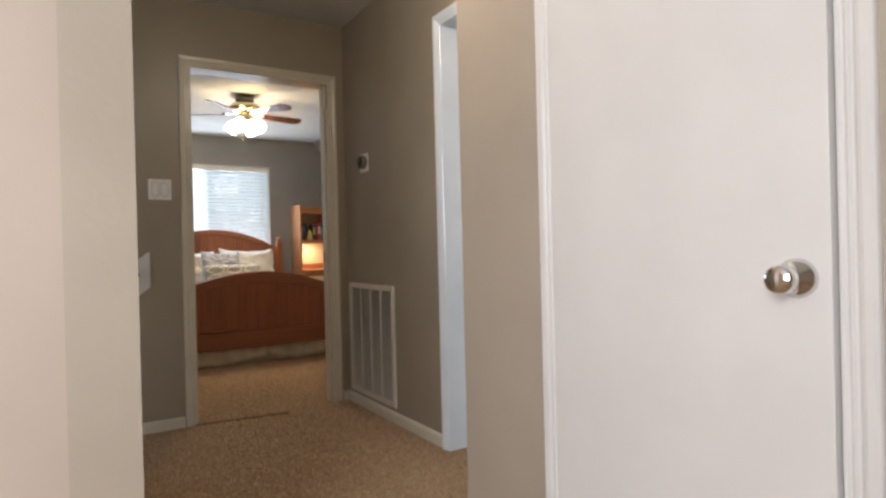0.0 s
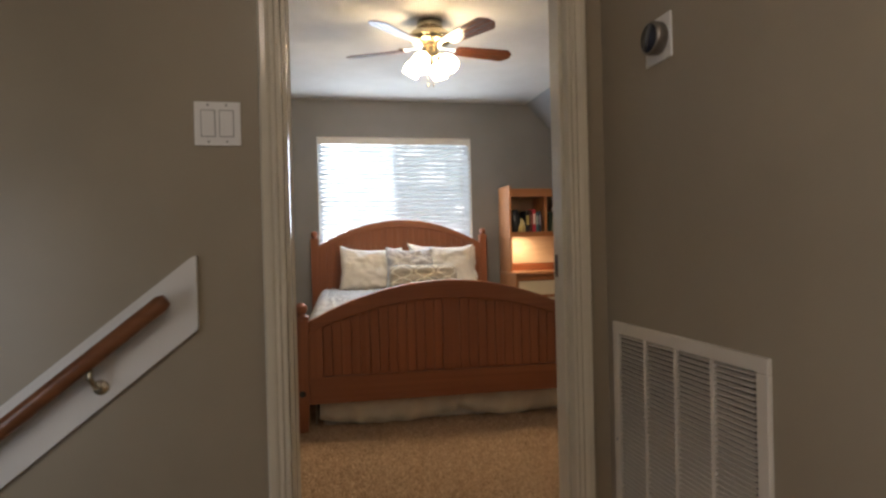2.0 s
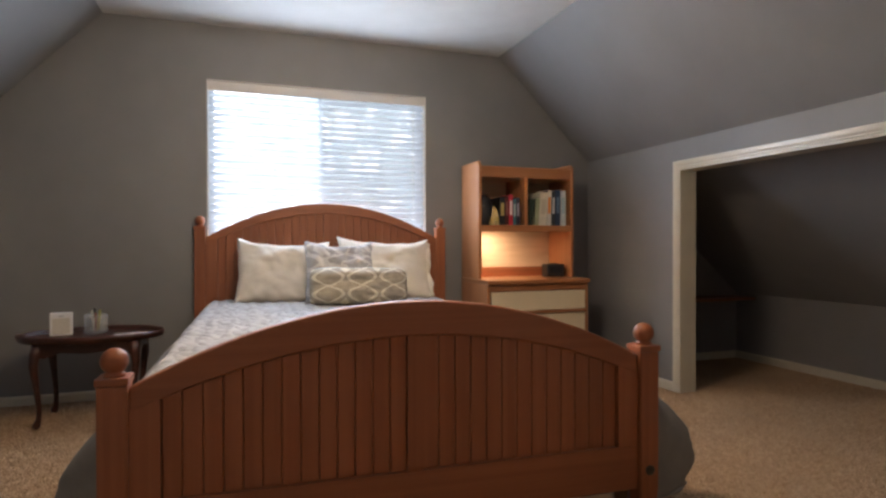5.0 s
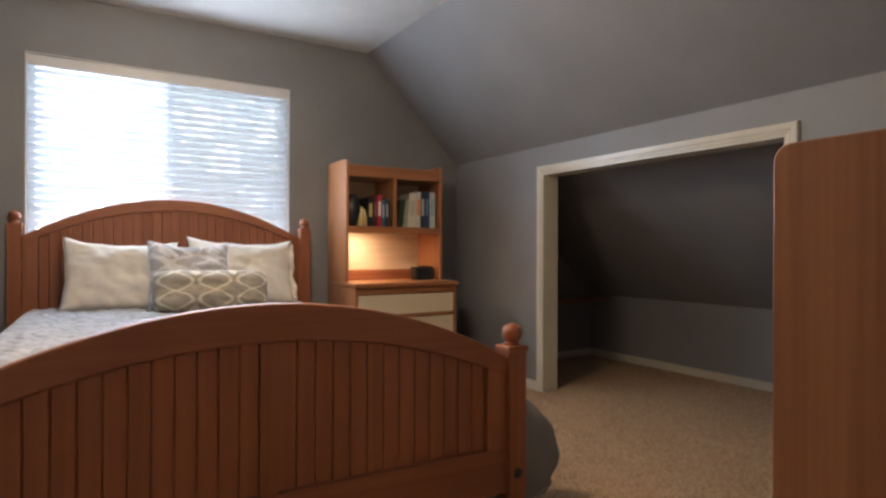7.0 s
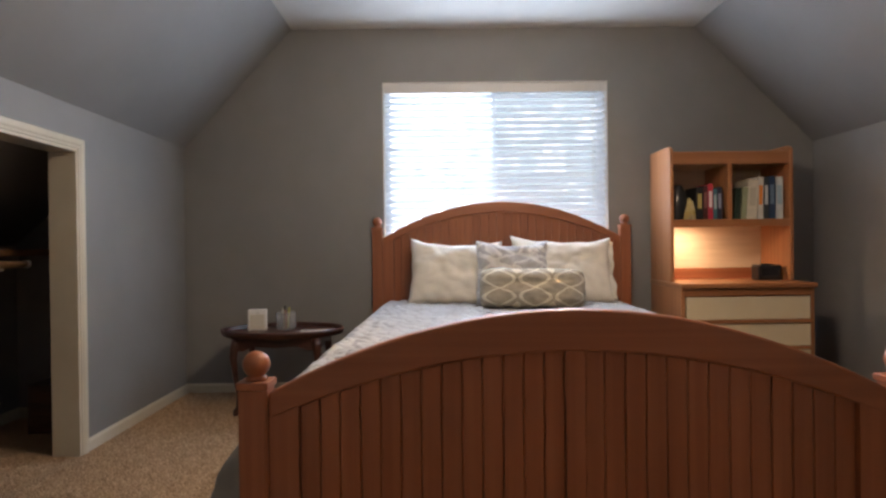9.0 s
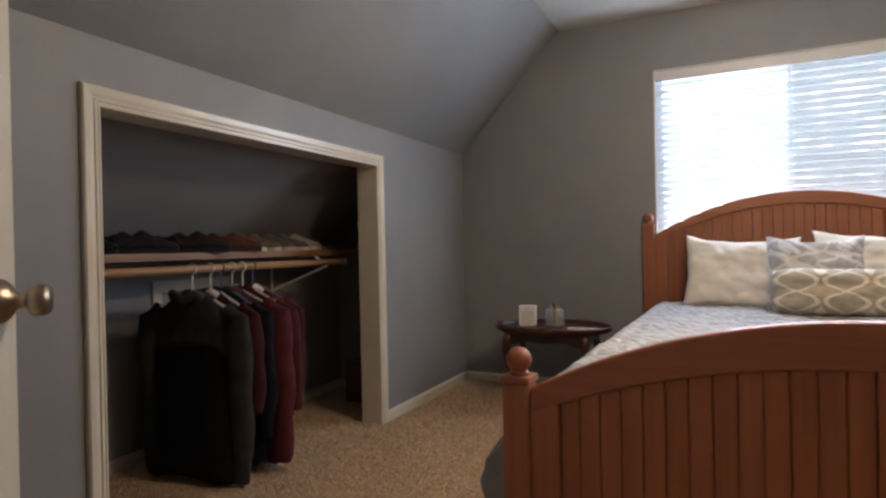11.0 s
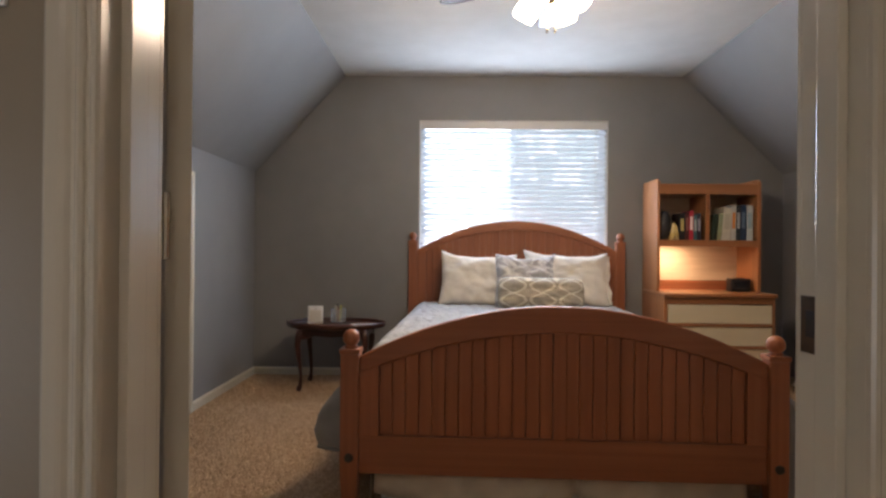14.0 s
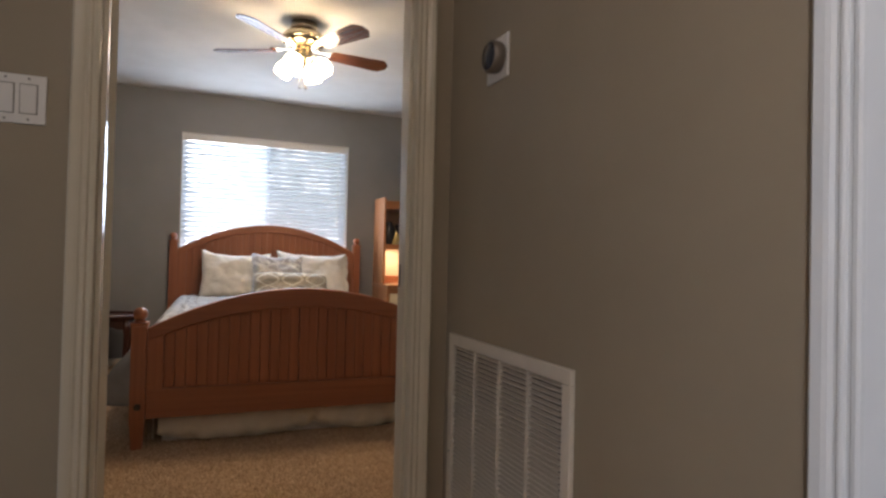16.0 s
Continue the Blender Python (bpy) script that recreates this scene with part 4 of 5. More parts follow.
part("divider", cube(HWD / 2 - 0.016, HWD / 2 + 0.008, HF + 0.01, HB - 0.006, 1.107, 1.452, 0.002), M_LOAKZ, hu)
part("lamp_housing", cube(0.08, 0.32, 3.87, 3.95, 1.076, 1.085, 0.003), M_PLASTIC, hu, "slim niche light under the shelf")
part("lamp_tube", cube(0.15, 0.25, 3.885, 3.935, 1.0735, 1.076), glow("niche_tube", (1.0, 0.70, 0.36), 12.0), hu, "glowing light strip")
lamp("niche_light", "AREA", DESK_POWER, (1.0, 0.76, 0.47), look((0.935 + 0.2, 3.91, 1.0725), (0.935 + 0.22, 3.93, 0.5)), 0.10, 0.05)


def book(x, w, h, d, colour, tilt=0.0, base=1.107, y=3.79, stripe=None, label="book standing on the hutch shelf"):
    b = thing("book", label, "book", pose(x, y, base + 0.001, 0, tilt, 0), group="books on the hutch")
    cover = mat("book_cover", colour, tuple(0.85 * c for c in colour), 0.5, size=20)
    bm = cube(0, w, 0, 0.004, 0, h, 0.001)
    box(bm, 0, 0.0025, 0.003, d, 0, h)
    box(bm, w - 0.0025, w, 0.003, d, 0, h)
    part("cover", bm, cover, b)
    part("pages", cube(0.0027, w - 0.0027, 0.005, d - 0.004, 0.003, h - 0.004), M_PAPER, b, "cream paper pages")
    if stripe:
        part("spine_label", cube(w * 0.2, w * 0.8, -0.0012, 0.0, h * 0.35, h * 0.8), mat("spine_print", stripe, stripe, 0.5), b, "printed spine label")
    return b


X0 = 0.947
for x, w, h, c, st, lb in (
    (X0 + 0.175, 0.040, 0.205, (0.012, 0.012, 0.014), (0.45, 0.36, 0.12), "thick black book with gold print on the hutch"),
    (X0 + 0.219, 0.026, 0.215, (0.09, 0.018, 0.016), (0.25, 0.1, 0.08), "dark red book on the hutch shelf"),
    (X0 + 0.248, 0.030, 0.225, (0.52, 0.035, 0.06), (0.8, 0.7, 0.7), "bright red book on the hutch shelf"),
    (X0 + 0.281, 0.022, 0.195, (0.06, 0.16, 0.20), (0.4, 0.5, 0.5), "teal book on the hutch shelf"),
    (X0 + 0.306, 0.028, 0.205, (0.03, 0.03, 0.05), (0.3, 0.3, 0.4), "dark blue book on the hutch shelf"),
):
    book(x, w, h, 0.16, c, 0, stripe=st, label=lb)
for x, w, h, c, st, tl, lb in (
    (X0 + 0.405, 0.030, 0.20, (0.02, 0.035, 0.02), None, 6, "dark green book leaning on the hutch shelf"),
    (X0 + 0.452, 0.030, 0.205, (0.30, 0.33, 0.20), None, 5, "olive book leaning on the hutch shelf"),
    (X0 + 0.487, 0.062, 0.25, (0.66, 0.60, 0.48), (0.5, 0.45, 0.35), 3, "thick cream book leaning on the hutch shelf"),
    (X0 + 0.556, 0.034, 0.265, (0.62, 0.58, 0.52), (0.75, 0.24, 0.03), 1, "white book with an orange spine label"),
    (X0 + 0.594, 0.030, 0.265, (0.03, 0.035, 0.04), (0.5, 0.5, 0.5), 0.5, "black book on the hutch shelf"),
    (X0 + 0.627, 0.040, 0.27, (0.02, 0.045, 0.10), (0.12, 0.18, 0.26), 0, "blue book on the hutch shelf"),
    (X0 + 0.670, 0.045, 0.265, (0.55, 0.58, 0.58), (0.32, 0.42, 0.48), 0, "pale grey book on the hutch shelf"),
):
    book(x, w, h, 0.17, c, tl, stripe=st, label=lb)
bm = lathe([(0.0, 0.0), (0.035, 0.0), (0.046, 0.02), (0.058, 0.07), (0.06, 0.12), (0.05, 0.18), (0.03, 0.215), (0.022, 0.225), (0.0, 0.226)], 24)
tagged(part("vase", bm, M_BLACK, at=pose(X0 + 0.085, 3.86, 1.108), smooth=True), "dark rounded ornament on the hutch shelf", "ornament")
fig = bmesh.new()
tube([(0.0, 0, 0.0), (0.006, 0, 0.05), (0.02, 0, 0.10), (0.016, 0, 0.14)], 0.024, 10, fig, [0.9, 1.0, 0.8, 0.3])
tube([(0.04, 0, 0.0), (0.036, 0, 0.06), (0.03, 0, 0.12)], 0.02, 10, fig, [1.0, 0.9, 0.5])
tagged(part("figurine", fig, mat("yellow_ceramic", (0.55, 0.42, 0.10), (0.62, 0.52, 0.30), 0.35, size=30), at=pose(X0 + 0.125, 3.82, 1.109), smooth=True), "yellow and cream glazed ornament on the hutch shelf", "ornament")
ac = thing("alarm_clock", "small black alarm clock on the dresser", "alarm clock", pose(X0 + 0.645, 3.86, DT))
part("body", cube(-0.075, 0.075, -0.045, 0.045, 0.0, 0.098, 0.014, 3), M_BLACK, ac)
part("display", cube(-0.05, 0.05, -0.0468, -0.0445, 0.03, 0.075), mat("dark_display", (0.02, 0.022, 0.025), (0.03, 0.03, 0.035), 0.12), ac, "dark glossy display")
part("button", cube(-0.03, 0.03, -0.02, 0.02, 0.098, 0.103, 0.002), M_STEEL, ac)

# ---- chest of drawers by the door ----
ch = thing("chest_of_drawers", "oak chest of drawers standing beside the bedroom door", "chest", pose(0.40, 0.135, 0))
CWD, CDP, CHT = 0.82, 0.455, 1.128


def chest_side(x0, x1):
    r = 0.03
    arc = [(CDP - r + r * math.sin(a), CHT - r + r * math.cos(a)) for a in [i * math.pi / 12 for i in range(7)]]
    return prism([(0, 0), (0, CHT)] + arc + [(CDP, 0)], "x", x0, x1)


for a in (0.0, CWD - 0.025):
    s = part("side_panel", chest_side(a, a + 0.025), M_CHESTZ, ch)
    bv = s.modifiers.new("soft", "BEVEL")
    bv.width, bv.segments = 0.003, 2
part("top", cube(0.025, CWD - 0.025, 0.0, CDP - 0.01, CHT - 0.03, CHT - 0.006, 0.003), M_LOAKX, ch)
part("back_panel", cube(0.025, CWD - 0.025, 0.0, 0.008, 0.02, CHT - 0.03), M_LOAKX, ch)
part("plinth", cube(0.025, CWD - 0.025, CDP - 0.05, CDP - 0.03, 0.0, 0.07), M_LOAKX, ch)
for k in range(5):
    z1 = CHT - 0.04 - 0.203 * k
    d = part("drawer", cube(0.03, CWD - 0.03, CDP - 0.03, CDP - 0.008, z1 - 0.175, z1, 0.003), M_CREAM, ch, "cream laminate drawer front")
    part("drawer_pull", cube(0.028, CWD - 0.028, CDP - 0.03, CDP + 0.002, z1 - 0.198, z1 - 0.176, 0.004), M_LOAKX, d, "oak finger-pull strip")

# ---- tray table ----
TC = (-1.43, 3.74)
tt = thing("side_table", "dark mahogany oval tray table with curved legs", "side table", pose(TC[0], TC[1], 0))
TA, TB, TH = 0.36, 0.245, 0.462


def oval(ra, rb, seg=48, scallop=0.0):
    return [((ra + scallop * math.cos(8 * t)) * math.cos(t), (rb + scallop * math.cos(8 * t)) * math.sin(t)) for t in [2 * math.pi * k / seg for k in range(seg)]]


part("tray_board", prism(oval(TA - 0.012, TB - 0.012), "z", TH - 0.016, TH), M_MAHOG, tt)
bm = bmesh.new()
rings = [[bm.verts.new((x, y, z)) for x, y in oval(TA + d, TB + d, 64, 0.005)] for d, z in ((-0.02, TH - 0.018), (-0.002, TH - 0.012), (0.006, TH + 0.012), (0.002, TH + 0.024), (-0.006, TH + 0.02), (-0.012, TH + 0.002), (-0.02, TH - 0.018))]
for a, b in zip(rings, rings[1:]):
    for k in range(64):
        bm.faces.new((a[k], a[(k + 1) % 64], b[(k + 1) % 64], b[k]))
part("tray_rim", bm, M_MAHOG, tt, "scalloped raised rim", True)
for s in (-1, 1):
    part("long_apron", prism([(-0.25, TH - 0.018), (0.25, TH - 0.018), (0.25, TH - 0.085), (0.19, TH - 0.09), (0.12, TH - 0.065), (0.0, TH - 0.075), (-0.12, TH - 0.065), (-0.19, TH - 0.09), (-0.25, TH - 0.085)], "y", s * 0.165 - 0.009, s * 0.165 + 0.009), M_MAHOG, tt)
    part("short_apron", prism([(-0.15, TH - 0.018), (0.15, TH - 0.018), (0.15, TH - 0.085), (0.0, TH - 0.06), (-0.15, TH - 0.085)], "x", s * 0.25 - 0.009, s * 0.25 + 0.009), M_MAHOG, tt)
    for q in (-1, 1):
        c = [(0.245, 0.16, TH - 0.02, 1.15), (0.255, 0.168, TH - 0.07, 1.25), (0.262, 0.172, TH - 0.13, 1.05), (0.25, 0.165, 0.22, 0.75), (0.238, 0.155, 0.11, 0.6), (0.24, 0.157, 0.05, 0.62), (0.25, 0.163, 0.02, 0.95), (0.252, 0.164, 0.0, 0.8)]
        part("leg", tube([(s * -0.93 * x, q * y, z) for x, y, z, _ in c], 0.021, 12, None, [t for *_, t in c]), M_MAHOG, tt, smooth=True)

TT = TH + 0.0005
df = thing("white_cube_diffuser", "small white square gadget on the tray table", "gadget", pose(-1.60, 3.80, TT, 0, 0, 12))
part("body", cube(-0.055, 0.055, -0.03, 0.03, 0, 0.128, 0.006), M_PLASTIC, df)
part("front_panel", cube(-0.042, 0.042, -0.0325, -0.029, 0.012, 0.10, 0.003), mat("off_white_fabric", (0.68, 0.64, 0.56), (0.62, 0.58, 0.5), 0.8, size=90, bump=0.2), df, "off-white fabric front")
part("button", cube(-0.012, 0.012, -0.031, -0.029, 0.108, 0.112), M_LOGO, df)
gl = thing("glass_jar", "clear glass jar with pens on the tray table", "jar", pose(-1.43, 3.82, TT))
part("jar", lathe([(0.0, 0), (0.056, 0.0), (0.06, 0.006), (0.062, 0.098), (0.066, 0.104), (0.063, 0.107), (0.058, 0.10), (0.056, 0.012), (0.0, 0.010)], 28), M_JAR, gl, smooth=True)
for k, (c, dx, dy, h) in enumerate((((0.45, 0.42, 0.12), 0.018, 0.01, 0.135), ((0.02, 0.02, 0.02), -0.01, 0.012, 0.145), ((0.25, 0.09, 0.05), 0.0, -0.016, 0.12), ((0.5, 0.48, 0.4), -0.02, -0.008, 0.13))):
    part("pen", tube([(dx * 0.4, dy * 0.4, 0.013), (dx, dy, h)], 0.0065, 8), mat("pen_barrel", c, c, 0.4), gl, "small stick standing in the jar")
bm = cube(-0.085, 0.085, -0.055, 0.055, 0, 0.004, 0.0015)
tagged(part("paper_card", bm, mat("printed_card", (0.42, 0.34, 0.30), (0.62, 0.56, 0.5), 0.5, size=16), at=pose(-1.235, 3.72, TT, 0, 0, 12)), "small printed card lying on the tray table", "card")
cd = [(-1.13 - 0.02 * k, 3.98 + 0.03 * math.sin(k * 0.9), 0.006 + 0.0 * k) for k in range(14)]
tagged(part("power_cord", tube(cd, 0.004, 8), M_BLACK, smooth=True), "black power cord lying on the carpet by the wall", "cable")

# ---- clothes closet ----
sh = thing("closet_shelf", "wooden closet shelf on white brackets", "shelf", pose(LBX, 0, 0))
SZ = 0.955
part("board", cube(0.0, 0.345, 0.9, 3.6, SZ, SZ + 0.02, 0.002), wood("shelf_wood", (0.20, 0.11, 0.05), (0.28, 0.165, 0.085), "y", 0.5), sh)
part("front_edge", cube(0.346, 0.36, 0.9, 3.6, SZ - 0.012, SZ + 0.021, 0.002), wood("edge_wood", (0.19, 0.09, 0.042), (0.27, 0.135, 0.065), "y", 0.45), sh)
part("wall_cleat", cube(0.0, 0.018, 0.9, 3.6, SZ - 0.09, SZ - 0.001, 0.002), M_GREY, sh)
rod = part("closet_rod", tube([(0.43, 1.0, SZ - 0.05), (0.43, 3.05, SZ - 0.05)], 0.017, 14), wood("rod_wood", (0.34, 0.18, 0.09), (0.44, 0.26, 0.13), "y", 0.4), sh, "round wooden clothes rod", True)
part("rod_end", lathe([(0.0, 0), (0.02, 0), (0.02, 0.02), (0.0, 0.02)], 14), M_PLASTIC, sh, at=pose(0.43, 3.05, SZ - 0.05, -90, 0, 0))
for y in (1.5, 2.90):
    part("bracket", tube([(0.02, y, SZ - 0.26), (0.02, y, SZ - 0.005), (0.34, y, SZ - 0.012), (0.43, y, SZ - 0.07), (0.02, y, SZ - 0.22)], 0.008, 6), M_PLASTIC, sh, "white metal shelf bracket")

ap = thing("access_panel", "cream framed attic access panel in the closet wall", "access panel", pose(LBX, 0, 0))
part("panel", cube(0.0, 0.006, 2.14, 2.55, 0.16, 0.785), M_GREY, ap)
for a in ((2.09, 2.14, 0.1, 0.84), (2.55, 2.60, 0.1, 0.84), (2.14, 2.55, 0.785, 0.84), (2.14, 2.55, 0.1, 0.16)):
    part("frame_strip", cube(0.0, 0.014, a[0], a[1], a[2], a[3], 0.002), M_TRIM, ap)


def garment(y, colour, length, width, turn, seed, label, category="jacket", sleeve=True, collar=None, arms=None, reach=0.82, puff=1.0):
    """A jacket or shirt on a hanger; it hangs across the rod, its shoulders along x."""
    g = thing("garment", label, category, pose(LBX + 0.43, y, SZ - 0.05, 0, 0, turn), group="clothes on the closet rod")
    cloth = mat("garment_cloth", colour, tuple(0.7 * c for c in colour), 0.9, size=12, bump=0.35, bsize=240, spec=0.15)

    def body(u, v):
        a = 2 * math.pi * u
        z = -0.09 - v * length
        sh_ = min(1.0, v / 0.14)
        w = width * (0.16 + 0.84 * sh_ ** 0.6) * (1 - 0.02 * v) / 2
        t = 0.042 * (0.5 + 0.5 * sh_) * (1 + 0.22 * v)
        fold = 1 + 0.14 * math.sin(5 * a + seed) * v + 0.05 * noise.noise((3 * math.cos(a) + seed, 3 * math.sin(a), 4 * v))
        slope = -0.085 * (abs(math.cos(a)) ** 1.5) * (1 - v) * sh_
        return (w * math.copysign(abs(math.cos(a)) ** 0.8, math.cos(a)) * (1 + 0.03 * math.sin(7 * v + seed)), t * math.sin(a) * fold + 0.012 * math.sin(5 * v + seed), z + slope + (0.012 * math.sin(3 * a + seed) if v > 0.95 else 0))

    arm_cloth = mat("sleeve_cloth", arms, tuple(0.7 * c for c in arms), 0.95, size=14, bump=0.4, bsize=200, spec=0.1) if arms else cloth
    bm = sheet(40, 26, body, 0.003)
    part("body", bm, cloth, g, smooth=True)
    if arms:
        def yoke(u, v):
            q = body(u, 0.29 * v + (0.012 * math.sin(9 * u * math.pi + seed) if v > 0.9 else 0))
            return (q[0] * 1.012, q[1] * 1.07, q[2] + 0.002)
        part("yoke", sheet(40, 10, yoke, 0.003), arm_cloth, g, "charcoal knit yoke", True)
    for s in (-1, 1) if sleeve else ():
        ln = length * reach
        pth = [(s * width * 0.40, 0.0, -0.16), (s * width * 0.49, -0.006, -0.21), (s * width * 0.53, -0.012, -0.34), (s * width * 0.545, 0.0, -0.16 - ln * 0.55), (s * width * 0.53, -0.008, -0.12 - ln * 0.8), (s * width * 0.52, 0.0, -0.1 - ln * 0.98), (s * width * 0.515, 0.0, -0.1 - ln)]
        bs = tube(pth, 0.05 * puff, 14, None, [0.6, 1.05, 1.08, 0.98, 0.92, 0.84, 0.74])
        bmesh.ops.subdivide_edges(bs, edges=[e for e in bs.edges if abs(e.verts[0].co.z - e.verts[1].co.z) > 0.05], cuts=4, use_grid_fill=True)
        for q in bs.verts:
            crease = noise.noise((q.co.x * 9 + seed, q.co.y * 6, q.co.z * 6.5)) * 0.016 + noise.noise((q.co.x * 30, seed, q.co.z * 17)) * 0.0035
            q.co = Vector((q.co.x + crease, q.co.y * 0.62 + 0.5 * crease, q.co.z))
        part("sleeve", bs, arm_cloth, g, smooth=True)
    if collar:
        part("collar", tube([(-0.07, -0.03, -0.12), (-0.06, -0.05, -0.10), (0.0, -0.055, -0.13), (0.06, -0.05, -0.10), (0.07, -0.03, -0.12)], 0.02, 8), mat("collar_cloth", collar, tuple(0.8 * c for c in collar), 0.9, size=20), g, "folded collar", True)
    hook = [(0, 0.0, -0.105), (0, 0, -0.06), (0.0, 0, -0.03)] + [(0.021 * math.cos(t), 0, 0.021 * math.sin(t)) for t in [-1.2 + 0.5 * i for i in range(9)]]
    hm = mat("hanger_plastic", HANG[int(seed) % 3], HANG[int(seed) % 3], 0.35)
    h = part("hanger", tube(hook, 0.0045, 8), hm, g, "plastic clothes hanger", True)
    part("shoulder_bar", tube([(-width * 0.38, 0, -0.16), (-0.06, 0, -0.105), (0, 0, -0.095), (0.06, 0, -0.105), (width * 0.38, 0, -0.16)], 0.005, 8), hm, h)
    return g


HANG = ((0.78, 0.78, 0.76), (0.70, 0.68, 0.62), (0.10, 0.16, 0.24))
BLK, CHAR, BURG, NAVY, RED, WINE = (0.008, 0.008, 0.009), (0.04, 0.04, 0.043), (0.055, 0.014, 0.016), (0.012, 0.014, 0.022), (0.10, 0.022, 0.026), (0.07, 0.018, 0.02)
garment(1.955, BLK, 0.785, 0.44, 8, 0.3, "charcoal jacket with a black front, hanging on the rod", collar=CHAR, arms=(0.042, 0.041, 0.041), reach=1.0)
garment(2.055, BURG, 0.72, 0.46, -2, 3.4, "dark burgundy jacket hanging on the rod", collar=(0.45, 0.42, 0.38), reach=0.7, puff=1.2)
garment(2.115, NAVY, 0.77, 0.46, 2, 2.1, "navy jacket hanging on the rod")
garment(2.18, RED, 0.775, 0.50, 1, 4.5, "wine red jacket hanging on the rod", collar=WINE, reach=0.97, puff=1.45)
garment(2.245, WINE, 0.75, 0.50, 3, 0.9, "dark red padded jacket hanging on the rod", reach=0.72, puff=1.25)
garment(2.31, BURG, 0.60, 0.45, 6, 5.0, "dark red shirt with a pale tag on the rod", "shirt", True, (0.6, 0.5, 0.45))


def shoe(x, y, turn, colour, sole, kind, label, length=0.27):
    """One shoe, heel at the origin, toe along x."""
    s = thing("shoe", label, "shoe", pose(x, y, SZ + 0.0205, 0, 0, turn), group="shoes on the closet shelf")
    up = mat("shoe_upper", colour, tuple(0.65 * c for c in colour), 0.8, size=35, bump=0.2, spec=0.12)
    sm = mat("shoe_sole", sole, tuple(0.85 * c for c in sole), 0.75, size=20, spec=0.15)

    def outline(t):
        return 0.034 + 0.012 * math.sin(min(1, t) * 2.6) if t < 0.97 else 0.02

    n = 18
    bm = bmesh.new()
    ring = []
    for k in range(n + 1):
        t = k / n
        r = outline(t) * min(1, (t * 14 + 0.25)) ** 0.5 * min(1, ((1 - t) * 9 + 0.12)) ** 0.5
        ring.append((t * length, r))
    pts = [(x_, -r) for x_, r in ring] + [(x_, r) for x_, r in ring[::-1]]
    part("sole", prism(pts, "z", 0, 0.022), sm, s)
    height = 0.155 if kind == "boot" else 0.105

    def skin(u, v):
        t = u
        r = outline(t) * min(1, (t * 14 + 0.25)) ** 0.5 * min(1, ((1 - t) * 9 + 0.12)) ** 0.5 * 0.95
        low = ((0, 0.070), (0.08, 0.082), (0.2, 0.062), (0.34, 0.078), (0.44, 0.098), (0.6, 0.074), (0.78, 0.055), (0.92, 0.046), (1, 0.028))
        tall = ((0, 0.13), (0.1, 0.15), (0.3, 0.145), (0.42, 0.125), (0.55, 0.088), (0.75, 0.06), (0.92, 0.05), (1, 0.03))
        top = float(np.interp(t, *zip(*(tall if kind == "boot" else low))))
        r *= 1 + 0.06 * noise.noise((t * 7, v * 4, y))
        a = math.pi * v
        return (t * length, r * math.cos(a), 0.02 + (top - 0.02) * math.sin(a) ** 0.7)

    part("upper", sheet(22, 14, skin, 0.003), up, s, smooth=True)
    part("collar", lathe([(0.030, 0.0), (0.034, 0.004), (0.030, 0.010), (0.024, 0.006)], 16, pose(0.055, 0, height * (0.90 if kind == "boot" else 0.62))), sm if kind == "sneaker" else up, s, smooth=True)
    for k in range(3):
        part("lace", tube([(0.125 + 0.024 * k, -0.018, height * 0.80 - 0.011 * k), (0.13 + 0.024 * k, 0, height * 0.86 - 0.011 * k), (0.125 + 0.024 * k, 0.018, height * 0.80 - 0.011 * k)], 0.0028, 6), sm if kind == "sneaker" else M_BLACK, s)
    return s


SX = LBX + 0.03
BL, BR, TN, GY, PG = (0.010, 0.010, 0.010), (0.085, 0.030, 0.016), (0.16, 0.10, 0.07), (0.12, 0.11, 0.095), (0.33, 0.31, 0.28)
DKS, PALE = (0.014, 0.013, 0.013), (0.50, 0.46, 0.38)
for x, y, turn, c, so, kd, lb in (
    (0.075, 1.40, 4, BL, DKS, "shoe", "black leather shoe on the closet shelf"),
    (0.075, 1.51, -6, BL, DKS, "shoe", "black leather shoe on the closet shelf"),
    (0.075, 1.63, 8, BL, DKS, "shoe", "black leather shoe lying beside its pair"),
    (0.265, 1.70, 72, (0.018, 0.017, 0.018), DKS, "shoe", "black low shoe on the closet shelf"),
    (0.135, 1.72, 84, (0.018, 0.017, 0.018), DKS, "shoe", "black low shoe on the closet shelf"),
    (0.265, 1.98, 66, (0.02, 0.013, 0.013), DKS, "shoe", "black buckled shoe on the closet shelf"),
    (0.135, 2.00, 78, (0.02, 0.013, 0.013), DKS, "shoe", "black buckled shoe on the closet shelf"),
    (0.265, 2.20, 70, BR, (0.03, 0.018, 0.012), "shoe", "brown leather shoe on the closet shelf"),
    (0.135, 2.22, 88, BR, (0.03, 0.018, 0.012), "shoe", "brown leather shoe on the closet shelf"),
    (0.095, 2.40, 24, TN, PALE, "sneaker", "tan sneaker with a pale sole on the shelf"),
    (0.085, 2.51, 30, TN, PALE, "sneaker", "tan sneaker with a pale sole on the shelf"),
    (0.10, 2.62, 22, GY, PALE, "sneaker", "grey patterned sneaker with a white sole"),
    (0.09, 2.73, 34, GY, PALE, "sneaker", "grey patterned high sneaker on the shelf"),
    (0.10, 2.84, 28, PG, PALE, "sneaker", "pale grey sneaker with a white sole"),
):
    shoe(LBX + x, y, turn, c, so, kd, lb)
box_bm = cube(-2.66, -2.42, 3.28, 3.52, 0.0, 0.26, 0.004)
